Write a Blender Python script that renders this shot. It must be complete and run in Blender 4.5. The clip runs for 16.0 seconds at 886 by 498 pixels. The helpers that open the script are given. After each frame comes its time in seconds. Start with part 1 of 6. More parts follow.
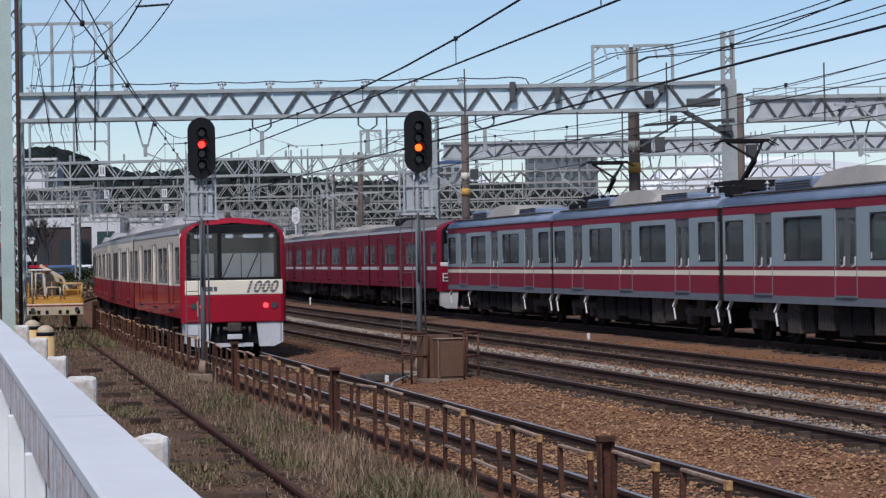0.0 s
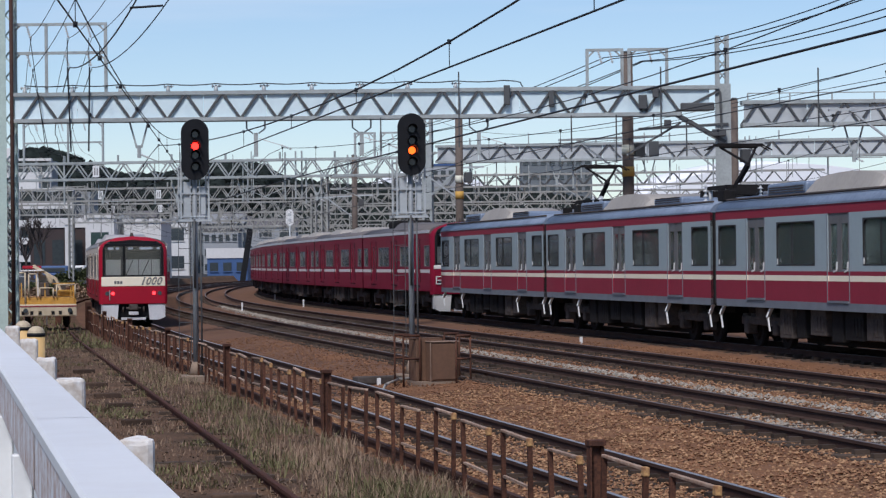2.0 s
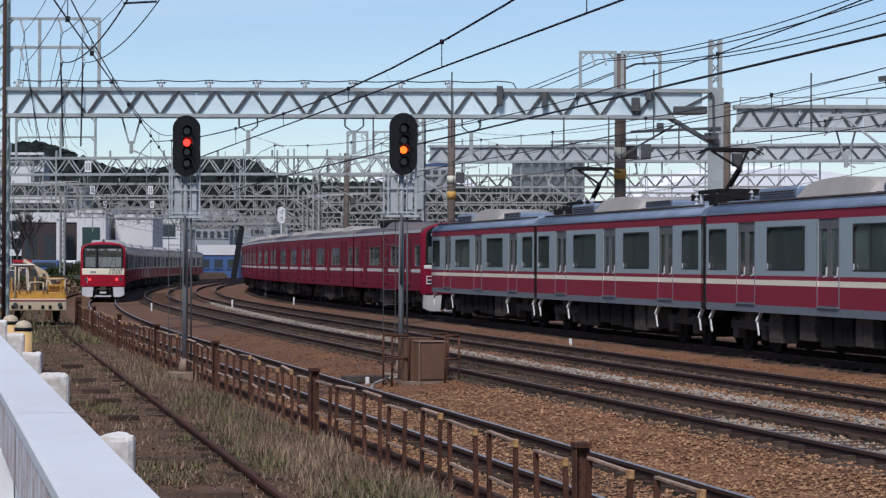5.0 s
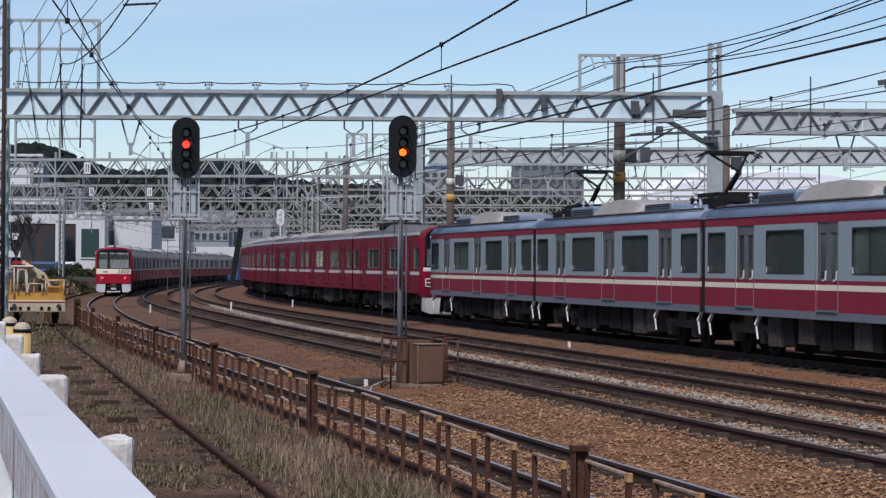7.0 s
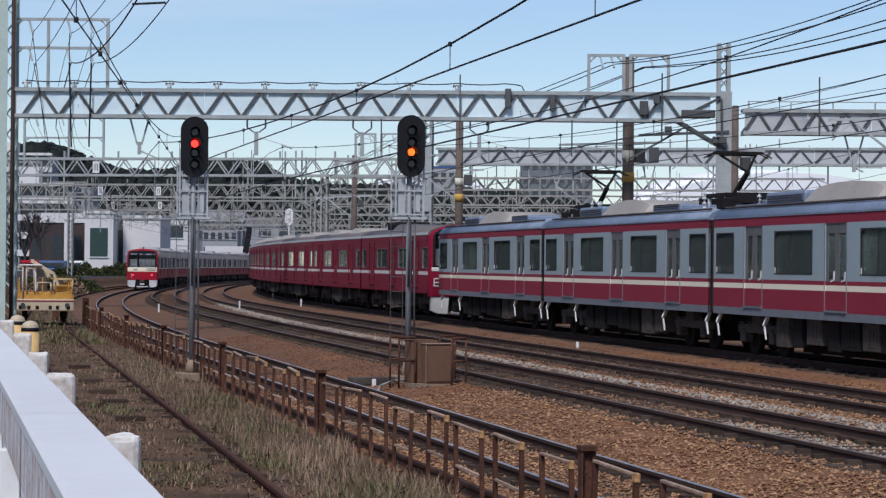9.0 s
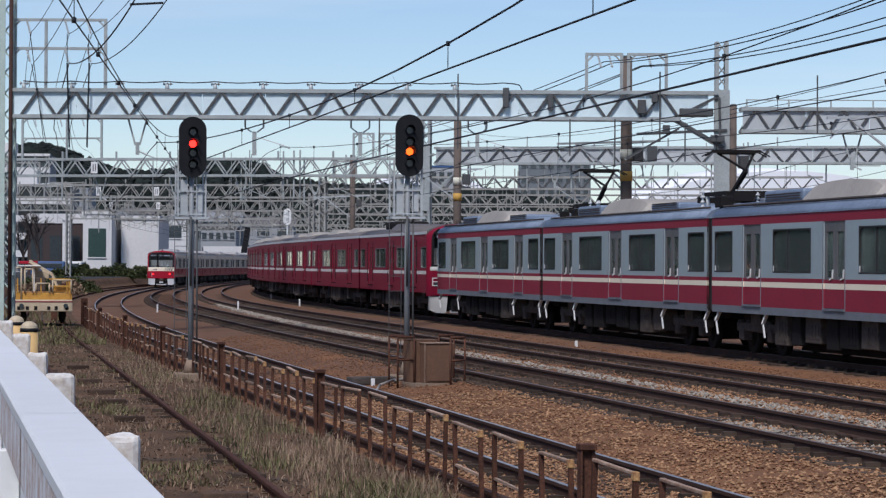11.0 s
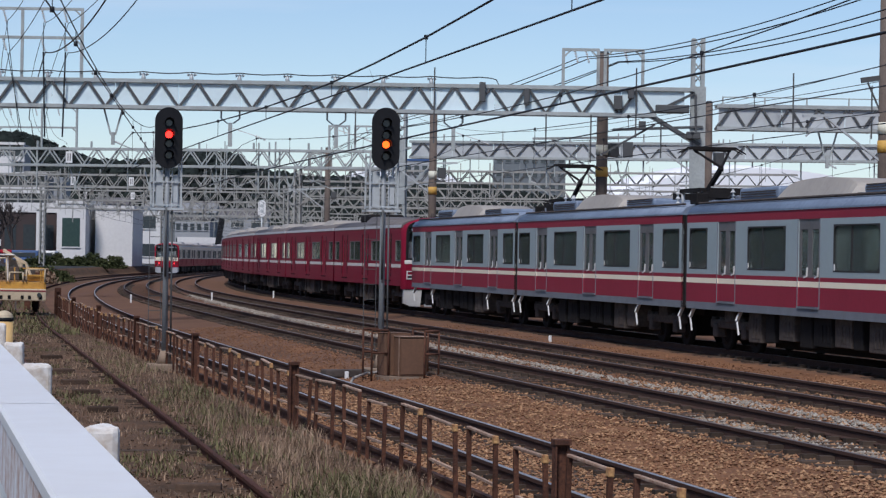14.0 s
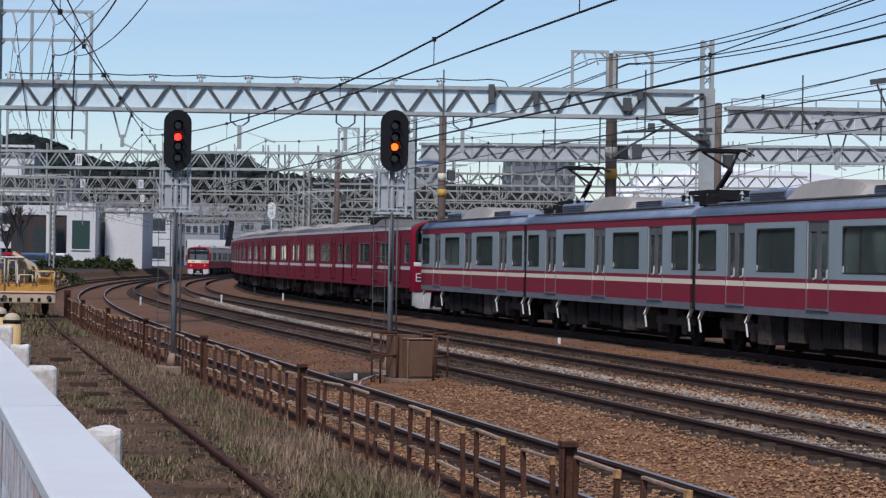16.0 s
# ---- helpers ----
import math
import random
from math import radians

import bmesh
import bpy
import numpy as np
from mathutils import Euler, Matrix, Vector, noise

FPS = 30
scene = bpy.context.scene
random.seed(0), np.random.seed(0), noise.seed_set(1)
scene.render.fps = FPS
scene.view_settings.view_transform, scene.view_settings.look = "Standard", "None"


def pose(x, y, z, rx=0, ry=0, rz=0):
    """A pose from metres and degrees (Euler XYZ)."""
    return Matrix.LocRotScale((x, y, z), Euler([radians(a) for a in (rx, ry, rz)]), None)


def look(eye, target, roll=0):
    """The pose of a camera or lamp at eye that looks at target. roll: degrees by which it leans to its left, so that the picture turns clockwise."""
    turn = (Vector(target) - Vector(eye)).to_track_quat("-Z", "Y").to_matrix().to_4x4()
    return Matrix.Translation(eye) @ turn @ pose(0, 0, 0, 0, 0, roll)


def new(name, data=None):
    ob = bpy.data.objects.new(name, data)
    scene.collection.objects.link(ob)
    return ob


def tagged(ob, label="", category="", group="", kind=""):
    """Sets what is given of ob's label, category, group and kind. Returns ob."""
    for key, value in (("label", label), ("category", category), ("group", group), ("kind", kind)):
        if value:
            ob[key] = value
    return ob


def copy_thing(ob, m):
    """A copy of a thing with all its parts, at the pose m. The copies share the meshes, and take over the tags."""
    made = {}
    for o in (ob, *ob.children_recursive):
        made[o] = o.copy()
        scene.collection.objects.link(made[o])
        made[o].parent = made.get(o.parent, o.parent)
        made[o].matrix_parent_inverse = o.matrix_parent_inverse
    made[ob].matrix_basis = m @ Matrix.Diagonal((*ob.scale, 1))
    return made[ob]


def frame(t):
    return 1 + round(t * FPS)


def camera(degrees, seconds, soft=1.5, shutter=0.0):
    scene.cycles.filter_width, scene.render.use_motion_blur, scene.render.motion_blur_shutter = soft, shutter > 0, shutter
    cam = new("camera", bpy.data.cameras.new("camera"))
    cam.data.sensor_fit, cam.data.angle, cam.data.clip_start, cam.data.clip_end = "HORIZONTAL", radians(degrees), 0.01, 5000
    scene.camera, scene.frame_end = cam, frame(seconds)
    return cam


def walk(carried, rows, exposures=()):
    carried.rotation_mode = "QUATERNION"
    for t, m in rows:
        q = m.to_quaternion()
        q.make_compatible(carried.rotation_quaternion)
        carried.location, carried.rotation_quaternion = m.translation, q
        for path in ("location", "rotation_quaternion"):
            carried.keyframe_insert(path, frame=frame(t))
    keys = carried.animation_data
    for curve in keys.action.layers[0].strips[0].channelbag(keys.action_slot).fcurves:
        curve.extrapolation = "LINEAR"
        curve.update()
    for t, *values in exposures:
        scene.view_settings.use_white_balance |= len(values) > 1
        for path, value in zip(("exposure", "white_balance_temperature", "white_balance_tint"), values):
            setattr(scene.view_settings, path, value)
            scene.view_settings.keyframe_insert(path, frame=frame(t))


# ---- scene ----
cam = camera(19.56, 16.0, soft=1.3)
# seconds, sideways sway, eye height, yaw to the left, pitch up, roll
PATH = [
    (0.0, -0.059, 2.495, 0.151, 0.243, -0.924),
    (0.5, -0.051, 2.502, 0.173, 0.292, -0.773),
    (1.0, -0.041, 2.498, 0.120, 0.289, -0.809),
    (1.5, -0.032, 2.497, 0.086, 0.278, -0.773),
    (2.0, -0.033, 2.499, 0.018, 0.303, -0.595),
    (2.5, -0.028, 2.497, -0.008, 0.268, -0.401),
    (3.0, -0.020, 2.496, 0.025, 0.311, -0.402),
    (3.5, -0.011, 2.497, 0.051, 0.305, -0.268),
    (4.0, -0.008, 2.501, 0.026, 0.265, -0.009),
    (6.5, -0.001, 2.500, -0.243, 0.366, 0.308),
    (7.0, -0.006, 2.503, -0.192, 0.357, 0.369),
    (7.5, -0.011, 2.500, -0.142, 0.365, 0.478),
    (8.0, -0.015, 2.504, -0.157, 0.329, 0.524),
    (8.5, -0.008, 2.503, -0.064, 0.332, 0.461),
    (9.0, 0.000, 2.500, -0.000, 0.353, 0.500),
    (11.5, -0.005, 2.498, -0.059, 0.333, 0.279),
    (12.0, -0.012, 2.499, -0.179, 0.322, 0.372),
    (12.5, -0.034, 2.503, -0.363, 0.287, 0.635),
    (13.0, -0.047, 2.502, -0.529, 0.222, 0.802),
    (13.5, -0.050, 2.504, -0.604, 0.228, 0.940),
    (14.0, -0.030, 2.502, -0.619, 0.203, 0.958),
    (14.5, -0.030, 2.502, -0.655, 0.165, 1.061),
    (15.0, -0.040, 2.505, -0.582, 0.183, 1.065),
    (15.5, -0.025, 2.501, -0.471, 0.254, 0.932),
    (16.0, -0.004, 2.500, -0.396, 0.250, 0.918),
]


def eye_pose(x, z, yaw, pitch, roll):
    yaw, pitch = radians(yaw), radians(pitch)
    ahead = Vector((-math.sin(yaw) * math.cos(pitch), math.cos(yaw) * math.cos(pitch), math.sin(pitch)))
    eye = Vector((x, 0, z))
    return look(eye, eye + ahead * 50, roll)


walk(cam, [(t, eye_pose(*row)) for t, *row in PATH], [(0.0, 0.03, 6150, 15), (2.5, 0.1, 6150, 15), (7.0, 0.07, 6150, 15), (16.0, 0.05, 6150, 15)])

# ---- light ----
world = bpy.data.worlds.new("sky")
scene.world = world
world.use_nodes = True
nt = world.node_tree
sky = nt.nodes.new("ShaderNodeTexSky")
sky.sky_type, sky.sun_disc = "NISHITA", False
SUN_EL, SUN_AZ = 51.0, 199.0  # azimuth clockwise from +y
sky.sun_elevation, sky.sun_rotation = radians(SUN_EL), radians(SUN_AZ)
sky.air_density, sky.dust_density, sky.ozone_density = 0.9, 0.08, 3.5
tc = nt.nodes.new("ShaderNodeTexCoord")
mp = nt.nodes.new("ShaderNodeMapping")
mp.inputs["Scale"].default_value = (2.2, 2.2, 22.0)
mp.inputs["Rotation"].default_value = (0.05, 0.03, 0.4)
cn = nt.nodes.new("ShaderNodeTexNoise")
cn.inputs["Scale"].default_value, cn.inputs["Detail"].default_value = 1.6, 6
cr = nt.nodes.new("ShaderNodeMapRange")
cr.inputs["From Min"].default_value, cr.inputs["From Max"].default_value, cr.inputs["To Max"].default_value = 0.52, 0.85, 0.35
cx = nt.nodes.new("ShaderNodeMix")
cx.data_type = "RGBA"
cx.inputs[7].default_value = (8.4, 8.45, 8.7, 1)
nt.links.new(tc.outputs["Generated"], mp.inputs["Vector"])
nt.links.new(mp.outputs[0], cn.inputs["Vector"])
nt.links.new(cn.outputs["Fac"], cr.inputs["Value"])
nt.links.new(cr.outputs[0], cx.inputs[0])
nt.links.new(sky.outputs[0], cx.inputs[6])
nt.links.new(cx.outputs[2], nt.nodes["Background"].inputs[0])
nt.nodes["Background"].inputs[1].default_value = 0.097
sun = new("sun", bpy.data.lights.new("sun", "SUN"))
sun.data.energy, sun.data.angle, sun.data.color = 3.15, radians(12), (1.0, 0.96, 0.90)
_d = Vector((math.sin(radians(SUN_AZ)) * math.cos(radians(SUN_EL)), math.cos(radians(SUN_AZ)) * math.cos(radians(SUN_EL)), math.sin(radians(SUN_EL))))
sun.matrix_world = look(_d * 100, (0, 0, 0))


# ---- materials ----
def mat(name, col, col2=None, rough=0.7, metal=0.0, scale=3.0, fine=40.0, bump=0.15, rnd=0.0, coat=0.0, spec=0.5, contrast=0.5, isle=0.0):
    """Two colours mixed by a coarse and a fine noise, with a fine relief."""
    m = bpy.data.materials.new(name)
    m.use_nodes = True
    t = m.node_tree
    n, l = t.nodes, t.links
    b = n["Principled BSDF"]
    b.inputs["Roughness"].default_value, b.inputs["Metallic"].default_value = rough, metal
    b.inputs["Coat Weight"].default_value = coat
    b.inputs["Specular IOR Level"].default_value = spec
    col2 = col2 or tuple(c * 0.75 for c in col)
    tc = n.new("ShaderNodeTexCoord")
    n1, n2 = n.new("ShaderNodeTexNoise"), n.new("ShaderNodeTexNoise")
    n1.inputs["Scale"].default_value, n2.inputs["Scale"].default_value = scale, fine
    n1.inputs["Detail"].default_value, n2.inputs["Detail"].default_value = 5, 3
    for k in (n1, n2):
        l.new(tc.outputs["Object"], k.inputs["Vector"])
    mx = n.new("ShaderNodeMath")
    mx.operation = "MULTIPLY_ADD"
    mx.inputs[1].default_value = 0.45
    l.new(n2.outputs["Fac"], mx.inputs[0])
    sc = n.new("ShaderNodeMath")
    sc.operation = "MULTIPLY"
    sc.inputs[1].default_value = 0.55
    l.new(n1.outputs["Fac"], sc.inputs[0])
    l.new(sc.outputs[0], mx.inputs[2])
    mr = n.new("ShaderNodeMapRange")
    mr.inputs["From Min"].default_value, mr.inputs["From Max"].default_value = 0.5 - 0.3 * (1 - contrast) - 0.06, 0.5 + 0.3 * (1 - contrast) + 0.06
    l.new(mx.outputs[0], mr.inputs["Value"])
    cm = n.new("ShaderNodeMix")
    cm.data_type = "RGBA"
    cm.inputs[6].default_value, cm.inputs[7].default_value = (*col, 1), (*col2, 1)
    l.new(mr.outputs[0], cm.inputs[0])
    out = cm.outputs[2]
    if rnd or isle:
        oi = n.new("ShaderNodeObjectInfo") if rnd else n.new("ShaderNodeNewGeometry")
        hs = n.new("ShaderNodeHueSaturation")
        r = n.new("ShaderNodeMapRange")
        w = rnd or isle
        r.inputs["To Min"].default_value, r.inputs["To Max"].default_value = 1 - w, 1 + w
        l.new(oi.outputs["Random"] if rnd else oi.outputs["Random Per Island"], r.inputs["Value"])
        l.new(r.outputs[0], hs.inputs["Value"])
        l.new(out, hs.inputs["Color"])
        out = hs.outputs[0]
    l.new(out, b.inputs["Base Color"])
    if bump:
        bp = n.new("ShaderNodeBump")
        bp.inputs["Strength"].default_value, bp.inputs["Distance"].default_value = bump, 0.02
        l.new(n2.outputs["Fac"], bp.inputs["Height"])
        l.new(bp.outputs[0], b.inputs["Normal"])
    return m


def glow(name, col, strength):
    m = bpy.data.materials.new(name)
    m.use_nodes = True
    b = m.node_tree.nodes["Principled BSDF"]
    b.inputs["Base Color"].default_value = (*[c * 0.3 for c in col], 1)
    b.inputs["Emission Color"].default_value, b.inputs["Emission Strength"].default_value = (*col, 1), strength
    return m


M = dict(
    ballast=mat("ballast", (0.25, 0.121, 0.060), (0.13, 0.067, 0.039), 0.95, scale=0.5, fine=14, bump=0.8, contrast=0.7, spec=0.12),
    bed_dirt=mat("bed_dirt", (0.19, 0.102, 0.062), (0.115, 0.064, 0.043), 0.95, scale=0.4, fine=9, bump=0.8, contrast=0.6, spec=0.1),
    stone=mat("stone", (0.29, 0.15, 0.082), (0.15, 0.077, 0.045), 0.95, fine=30, isle=0.34, spec=0.12),
    tan_stone=mat("tan_stone", (0.44, 0.26, 0.14), (0.21, 0.118, 0.066), 0.95, fine=30, isle=0.32, spec=0.12),
    pale_stone=mat("pale_stone", (0.35, 0.32, 0.27), (0.23, 0.19, 0.15), 0.95, fine=30, isle=0.35, spec=0.12),
    asphalt=mat("asphalt", (0.06, 0.06, 0.06), (0.04, 0.04, 0.04), 0.9, scale=1, fine=60, bump=0.4, spec=0.12),
    rail_rust=mat("rail_rust", (0.085, 0.048, 0.037), (0.048, 0.03, 0.025), 0.85, scale=2, fine=30, spec=0.12),
    rail_top=mat("rail_top", (0.58, 0.55, 0.53), (0.42, 0.40, 0.38), 0.5, 0.8, bump=0.02),
    rail_dull=mat("rail_dull", (0.20, 0.16, 0.145), (0.12, 0.095, 0.085), 0.6, 0.4, bump=0.02),
    siding_rust=mat("siding_rust", (0.105, 0.048, 0.036), (0.055, 0.03, 0.025), 0.9, scale=2, fine=30, spec=0.1),
    dull_stone=mat("dull_stone", (0.15, 0.105, 0.075), (0.085, 0.06, 0.045), 0.95, fine=30, isle=0.35, spec=0.1),
    sleeper=mat("sleeper", (0.085, 0.06, 0.045), (0.05, 0.038, 0.03), 0.95, fine=20, rnd=0.3, spec=0.12),
    sleeper_wood=mat("sleeper_wood", (0.10, 0.065, 0.045), (0.05, 0.035, 0.028), 0.95, scale=6, fine=30, rnd=0.35, spec=0.12),
    fence_rust=mat("fence_rust", (0.125, 0.055, 0.034), (0.05, 0.026, 0.020), 0.9, scale=5, fine=40, rnd=0.25, contrast=0.8, spec=0.12),
    # worn tan with the light on the hoop bars painted in
    bar_tan_lit=mat("bar_tan_lit", (0.44, 0.33, 0.25), (0.26, 0.15, 0.10), 0.8, scale=7, fine=40, rnd=0.3, contrast=0.8, spec=0.2),
    fence_yellow=mat("fence_yellow", (0.52, 0.31, 0.12), (0.26, 0.12, 0.055), 0.8, scale=8, fine=50, contrast=0.8),
    white_paint=mat("white_paint", (0.82, 0.82, 0.80), (0.70, 0.69, 0.66), 0.5, scale=1.4, fine=18, bump=0.08, contrast=0.4),
    rust_white=mat("rust_white", (0.76, 0.77, 0.78), (0.46, 0.29, 0.21), 0.75, scale=4.5, fine=30, contrast=0.8),
    cap_paint=mat("cap_paint", (0.82, 0.82, 0.81), (0.72, 0.70, 0.67), 0.45, scale=0.8, fine=7, bump=0.05, contrast=0.2),
    post_paint=mat("post_paint", (0.80, 0.79, 0.76), (0.50, 0.42, 0.34), 0.75, scale=6, fine=30, bump=0.3, contrast=0.7),
    concrete=mat("concrete", (0.30, 0.22, 0.16), (0.20, 0.15, 0.11), 0.9, scale=3, fine=30, spec=0.12),
    galv=mat("galv", (0.50, 0.53, 0.53), (0.38, 0.40, 0.40), 0.55, 0.15, scale=2, fine=20, bump=0.05),
    mast_grey=mat("mast_grey", (0.29, 0.31, 0.32), (0.20, 0.215, 0.22), 0.6, 0.15, scale=2, fine=20, bump=0.05),
    # dark steel fittings; on truss braces it also paints in their shaded side
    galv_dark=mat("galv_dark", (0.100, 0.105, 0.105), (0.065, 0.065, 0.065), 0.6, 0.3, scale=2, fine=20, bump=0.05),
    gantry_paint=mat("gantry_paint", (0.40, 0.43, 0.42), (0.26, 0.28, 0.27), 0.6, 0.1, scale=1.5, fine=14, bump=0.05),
    gantry_old=mat("gantry_old", (0.37, 0.37, 0.345), (0.21, 0.205, 0.185), 0.7, 0.1, scale=1.5, fine=14, bump=0.05),
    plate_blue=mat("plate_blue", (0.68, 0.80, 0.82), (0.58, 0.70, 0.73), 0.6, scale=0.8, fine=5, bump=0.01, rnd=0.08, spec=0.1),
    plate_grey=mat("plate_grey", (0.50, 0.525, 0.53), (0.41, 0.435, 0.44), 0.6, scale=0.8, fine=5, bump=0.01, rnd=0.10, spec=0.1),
    mast_green=mat("mast_green", (0.46, 0.56, 0.50), (0.36, 0.44, 0.40), 0.6, scale=1.5, fine=14, bump=0.05),
    pole_brown=mat("pole_brown", (0.15, 0.115, 0.09), (0.09, 0.07, 0.06), 0.85, scale=3, fine=20),
    band_yellow=mat("band_yellow", (0.62, 0.36, 0.06), (0.45, 0.25, 0.06), 0.7),
    band_white=mat("band_white", (0.70, 0.68, 0.55), None, 0.7),
    wire=mat("wire", (0.035, 0.04, 0.045), (0.02, 0.02, 0.025), 0.6, 0.3, bump=0),
    porcelain=mat("porcelain", (0.62, 0.63, 0.62), (0.5, 0.5, 0.5), 0.3, bump=0),
    black=mat("black", (0.012, 0.013, 0.015), (0.02, 0.02, 0.022), 0.55, scale=4, bump=0.03, spec=0.12),
    under=mat("under", (0.022, 0.02, 0.02), (0.012, 0.011, 0.011), 0.85, scale=2, fine=12, bump=0.3, spec=0.12),
    under_grey=mat("under_grey", (0.11, 0.09, 0.078), (0.05, 0.042, 0.038), 0.8, scale=3, fine=12, spec=0.12),
    train_red=mat("train_red", (0.36, 0.012, 0.030), (0.30, 0.012, 0.027), 0.5, scale=0.7, fine=9, bump=0.004, spec=0.1, coat=0.22),
    train_crimson=mat("train_crimson", (0.225, 0.012, 0.034), (0.175, 0.011, 0.029), 0.45, scale=0.7, fine=9, bump=0.02, spec=0.06),
    train_dull_red=mat("train_dull_red", (0.275, 0.031, 0.054), (0.23, 0.028, 0.047), 0.5, scale=0.8, fine=9, bump=0.02, spec=0.06),
    train_cream=mat("train_cream", (0.88, 0.80, 0.63), (0.82, 0.74, 0.57), 0.4, scale=0.7, fine=9, bump=0.02),
    train_ivory=mat("train_ivory", (0.80, 0.70, 0.59), (0.71, 0.62, 0.52), 0.45, scale=0.7, fine=9, bump=0.004, spec=0.2, coat=0.15),
    train_white=mat("train_white", (0.72, 0.70, 0.66), (0.62, 0.60, 0.56), 0.4, scale=0.7, fine=9, bump=0.02),
    train_grey=mat("train_grey", (0.345, 0.415, 0.43), (0.295, 0.36, 0.38), 0.45, 0.1, scale=0.6, fine=8, bump=0.02),
    sill_grey=mat("sill_grey", (0.20, 0.22, 0.25), (0.15, 0.16, 0.18), 0.6, 0.2),
    roof_blue=mat("roof_blue", (0.25, 0.31, 0.40), (0.14, 0.175, 0.235), 0.5, 0.2, scale=0.8, fine=8),
    roof_pale=mat("roof_pale", (0.15, 0.135, 0.13), (0.09, 0.08, 0.078), 0.7, scale=0.8, fine=8),
    ac_beige=mat("ac_beige", (0.38, 0.345, 0.30), (0.29, 0.265, 0.235), 0.65, scale=1.2, fine=10),
    roof_light=mat("roof_light", (0.44, 0.42, 0.41), (0.33, 0.31, 0.30), 0.65, scale=0.8, fine=8),
    bollard_paint=mat("bollard_paint", (0.70, 0.47, 0.20), (0.58, 0.36, 0.14), 0.6, scale=3, fine=20),
    steel=mat("steel", (0.55, 0.55, 0.55), (0.42, 0.42, 0.42), 0.35, 0.8, bump=0.02),
    door_grey=mat("door_grey", (0.17, 0.165, 0.165), (0.11, 0.105, 0.105), 0.5, 0.2),
    skirt=mat("skirt", (0.62, 0.63, 0.64), (0.50, 0.50, 0.51), 0.5, scale=2, fine=12),
    rubber=mat("rubber", (0.02, 0.02, 0.022), None, 0.8),
    white_mark=mat("white_mark", (0.8, 0.8, 0.78), None, 0.5),
    cab_brown=mat("cab_brown", (0.17, 0.095, 0.06), (0.12, 0.07, 0.048), 0.7, scale=2, fine=14, spec=0.12),
    # paler cabinet brown: light catching the edges, painted in
    cab_edge_lit=mat("cab_edge_lit", (0.36, 0.26, 0.20), (0.20, 0.12, 0.08), 0.8, scale=4, fine=20, spec=0.12),
    cart_yellow=mat("cart_yellow", (0.62, 0.33, 0.045), (0.42, 0.20, 0.04), 0.6, scale=3, fine=16, contrast=0.7),
    cart_cream=mat("cart_cream", (0.58, 0.48, 0.33), (0.42, 0.33, 0.22), 0.7, scale=3, fine=16),
    hill=mat("hill", (0.024, 0.029, 0.026), (0.016, 0.02, 0.018), 1.0, scale=0.02, fine=0.2, bump=0.0, spec=0.12),
    leaf=mat("leaf", (0.075, 0.085, 0.035), (0.045, 0.055, 0.025), 0.9, fine=10, bump=0, isle=0.4, spec=0.12),
    hill_leaf=mat("hill_leaf", (0.020, 0.026, 0.022), (0.012, 0.016, 0.015), 1.0, scale=0.05, fine=0.6, bump=0, isle=0.35, spec=0.12),
    wood_leaf=mat("wood_leaf", (0.035, 0.06, 0.03), (0.018, 0.032, 0.016), 1.0, scale=0.5, fine=4, bump=0, isle=0.5, spec=0.1),
    twig=mat("twig", (0.085, 0.07, 0.065), (0.05, 0.042, 0.04), 0.95, bump=0, spec=0.12),
    dry=mat("dry", (0.34, 0.245, 0.17), (0.20, 0.135, 0.09), 1.0, scale=1.0, fine=12, bump=0, isle=0.45, spec=0.12),
    green_grass=mat("green_grass", (0.115, 0.125, 0.055), (0.17, 0.14, 0.075), 1.0, scale=1.0, fine=12, bump=0, isle=0.4, spec=0.12),
    soil=mat("soil", (0.155, 0.09, 0.055), (0.07, 0.046, 0.031), 1.0, scale=0.9, fine=14, bump=0.7, contrast=0.75, spec=0.12),
    wall_white=mat("wall_white", (0.68, 0.67, 0.65), (0.56, 0.55, 0.535), 0.8, scale=0.2, fine=3, bump=0),
    wall_grey=mat("wall_grey", (0.30, 0.31, 0.32), (0.22, 0.23, 0.24), 0.85, scale=0.2, fine=3, bump=0, rnd=0.25),
    wall_slate=mat("wall_slate", (0.17, 0.19, 0.20), (0.12, 0.135, 0.145), 0.85, scale=0.2, fine=3, bump=0),
    wall_dark=mat("wall_dark", (0.055, 0.035, 0.032), (0.04, 0.03, 0.03), 0.8, scale=0.3, fine=3, bump=0),
    wall_tan=mat("wall_tan", (0.42, 0.33, 0.26), (0.33, 0.26, 0.2), 0.85, scale=0.2, fine=3, bump=0, rnd=0.35),
    tile_roof=mat("tile_roof", (0.12, 0.115, 0.115), (0.07, 0.065, 0.065), 0.8, scale=0.3, fine=3, bump=0, rnd=0.4),
    red_roof=mat("red_roof", (0.22, 0.06, 0.045), (0.15, 0.05, 0.04), 0.8, scale=0.3, fine=3, bump=0),
    big_white=mat("big_white", (0.86, 0.87, 0.88), (0.80, 0.81, 0.83), 0.6, scale=0.02, fine=0.2, bump=0),
    blue=mat("blue", (0.05, 0.11, 0.26), (0.04, 0.085, 0.20), 0.6),
    lamp_red=glow("lamp_red", (1.0, 0.02, 0.012), 5),
    lamp_orange=glow("lamp_orange", (1.0, 0.10, 0.008), 3.2),
    tail_red=glow("tail_red", (1.0, 0.03, 0.035), 4),
    sign_glow=glow("sign_glow", (0.75, 0.8, 0.95), 0.38),
)


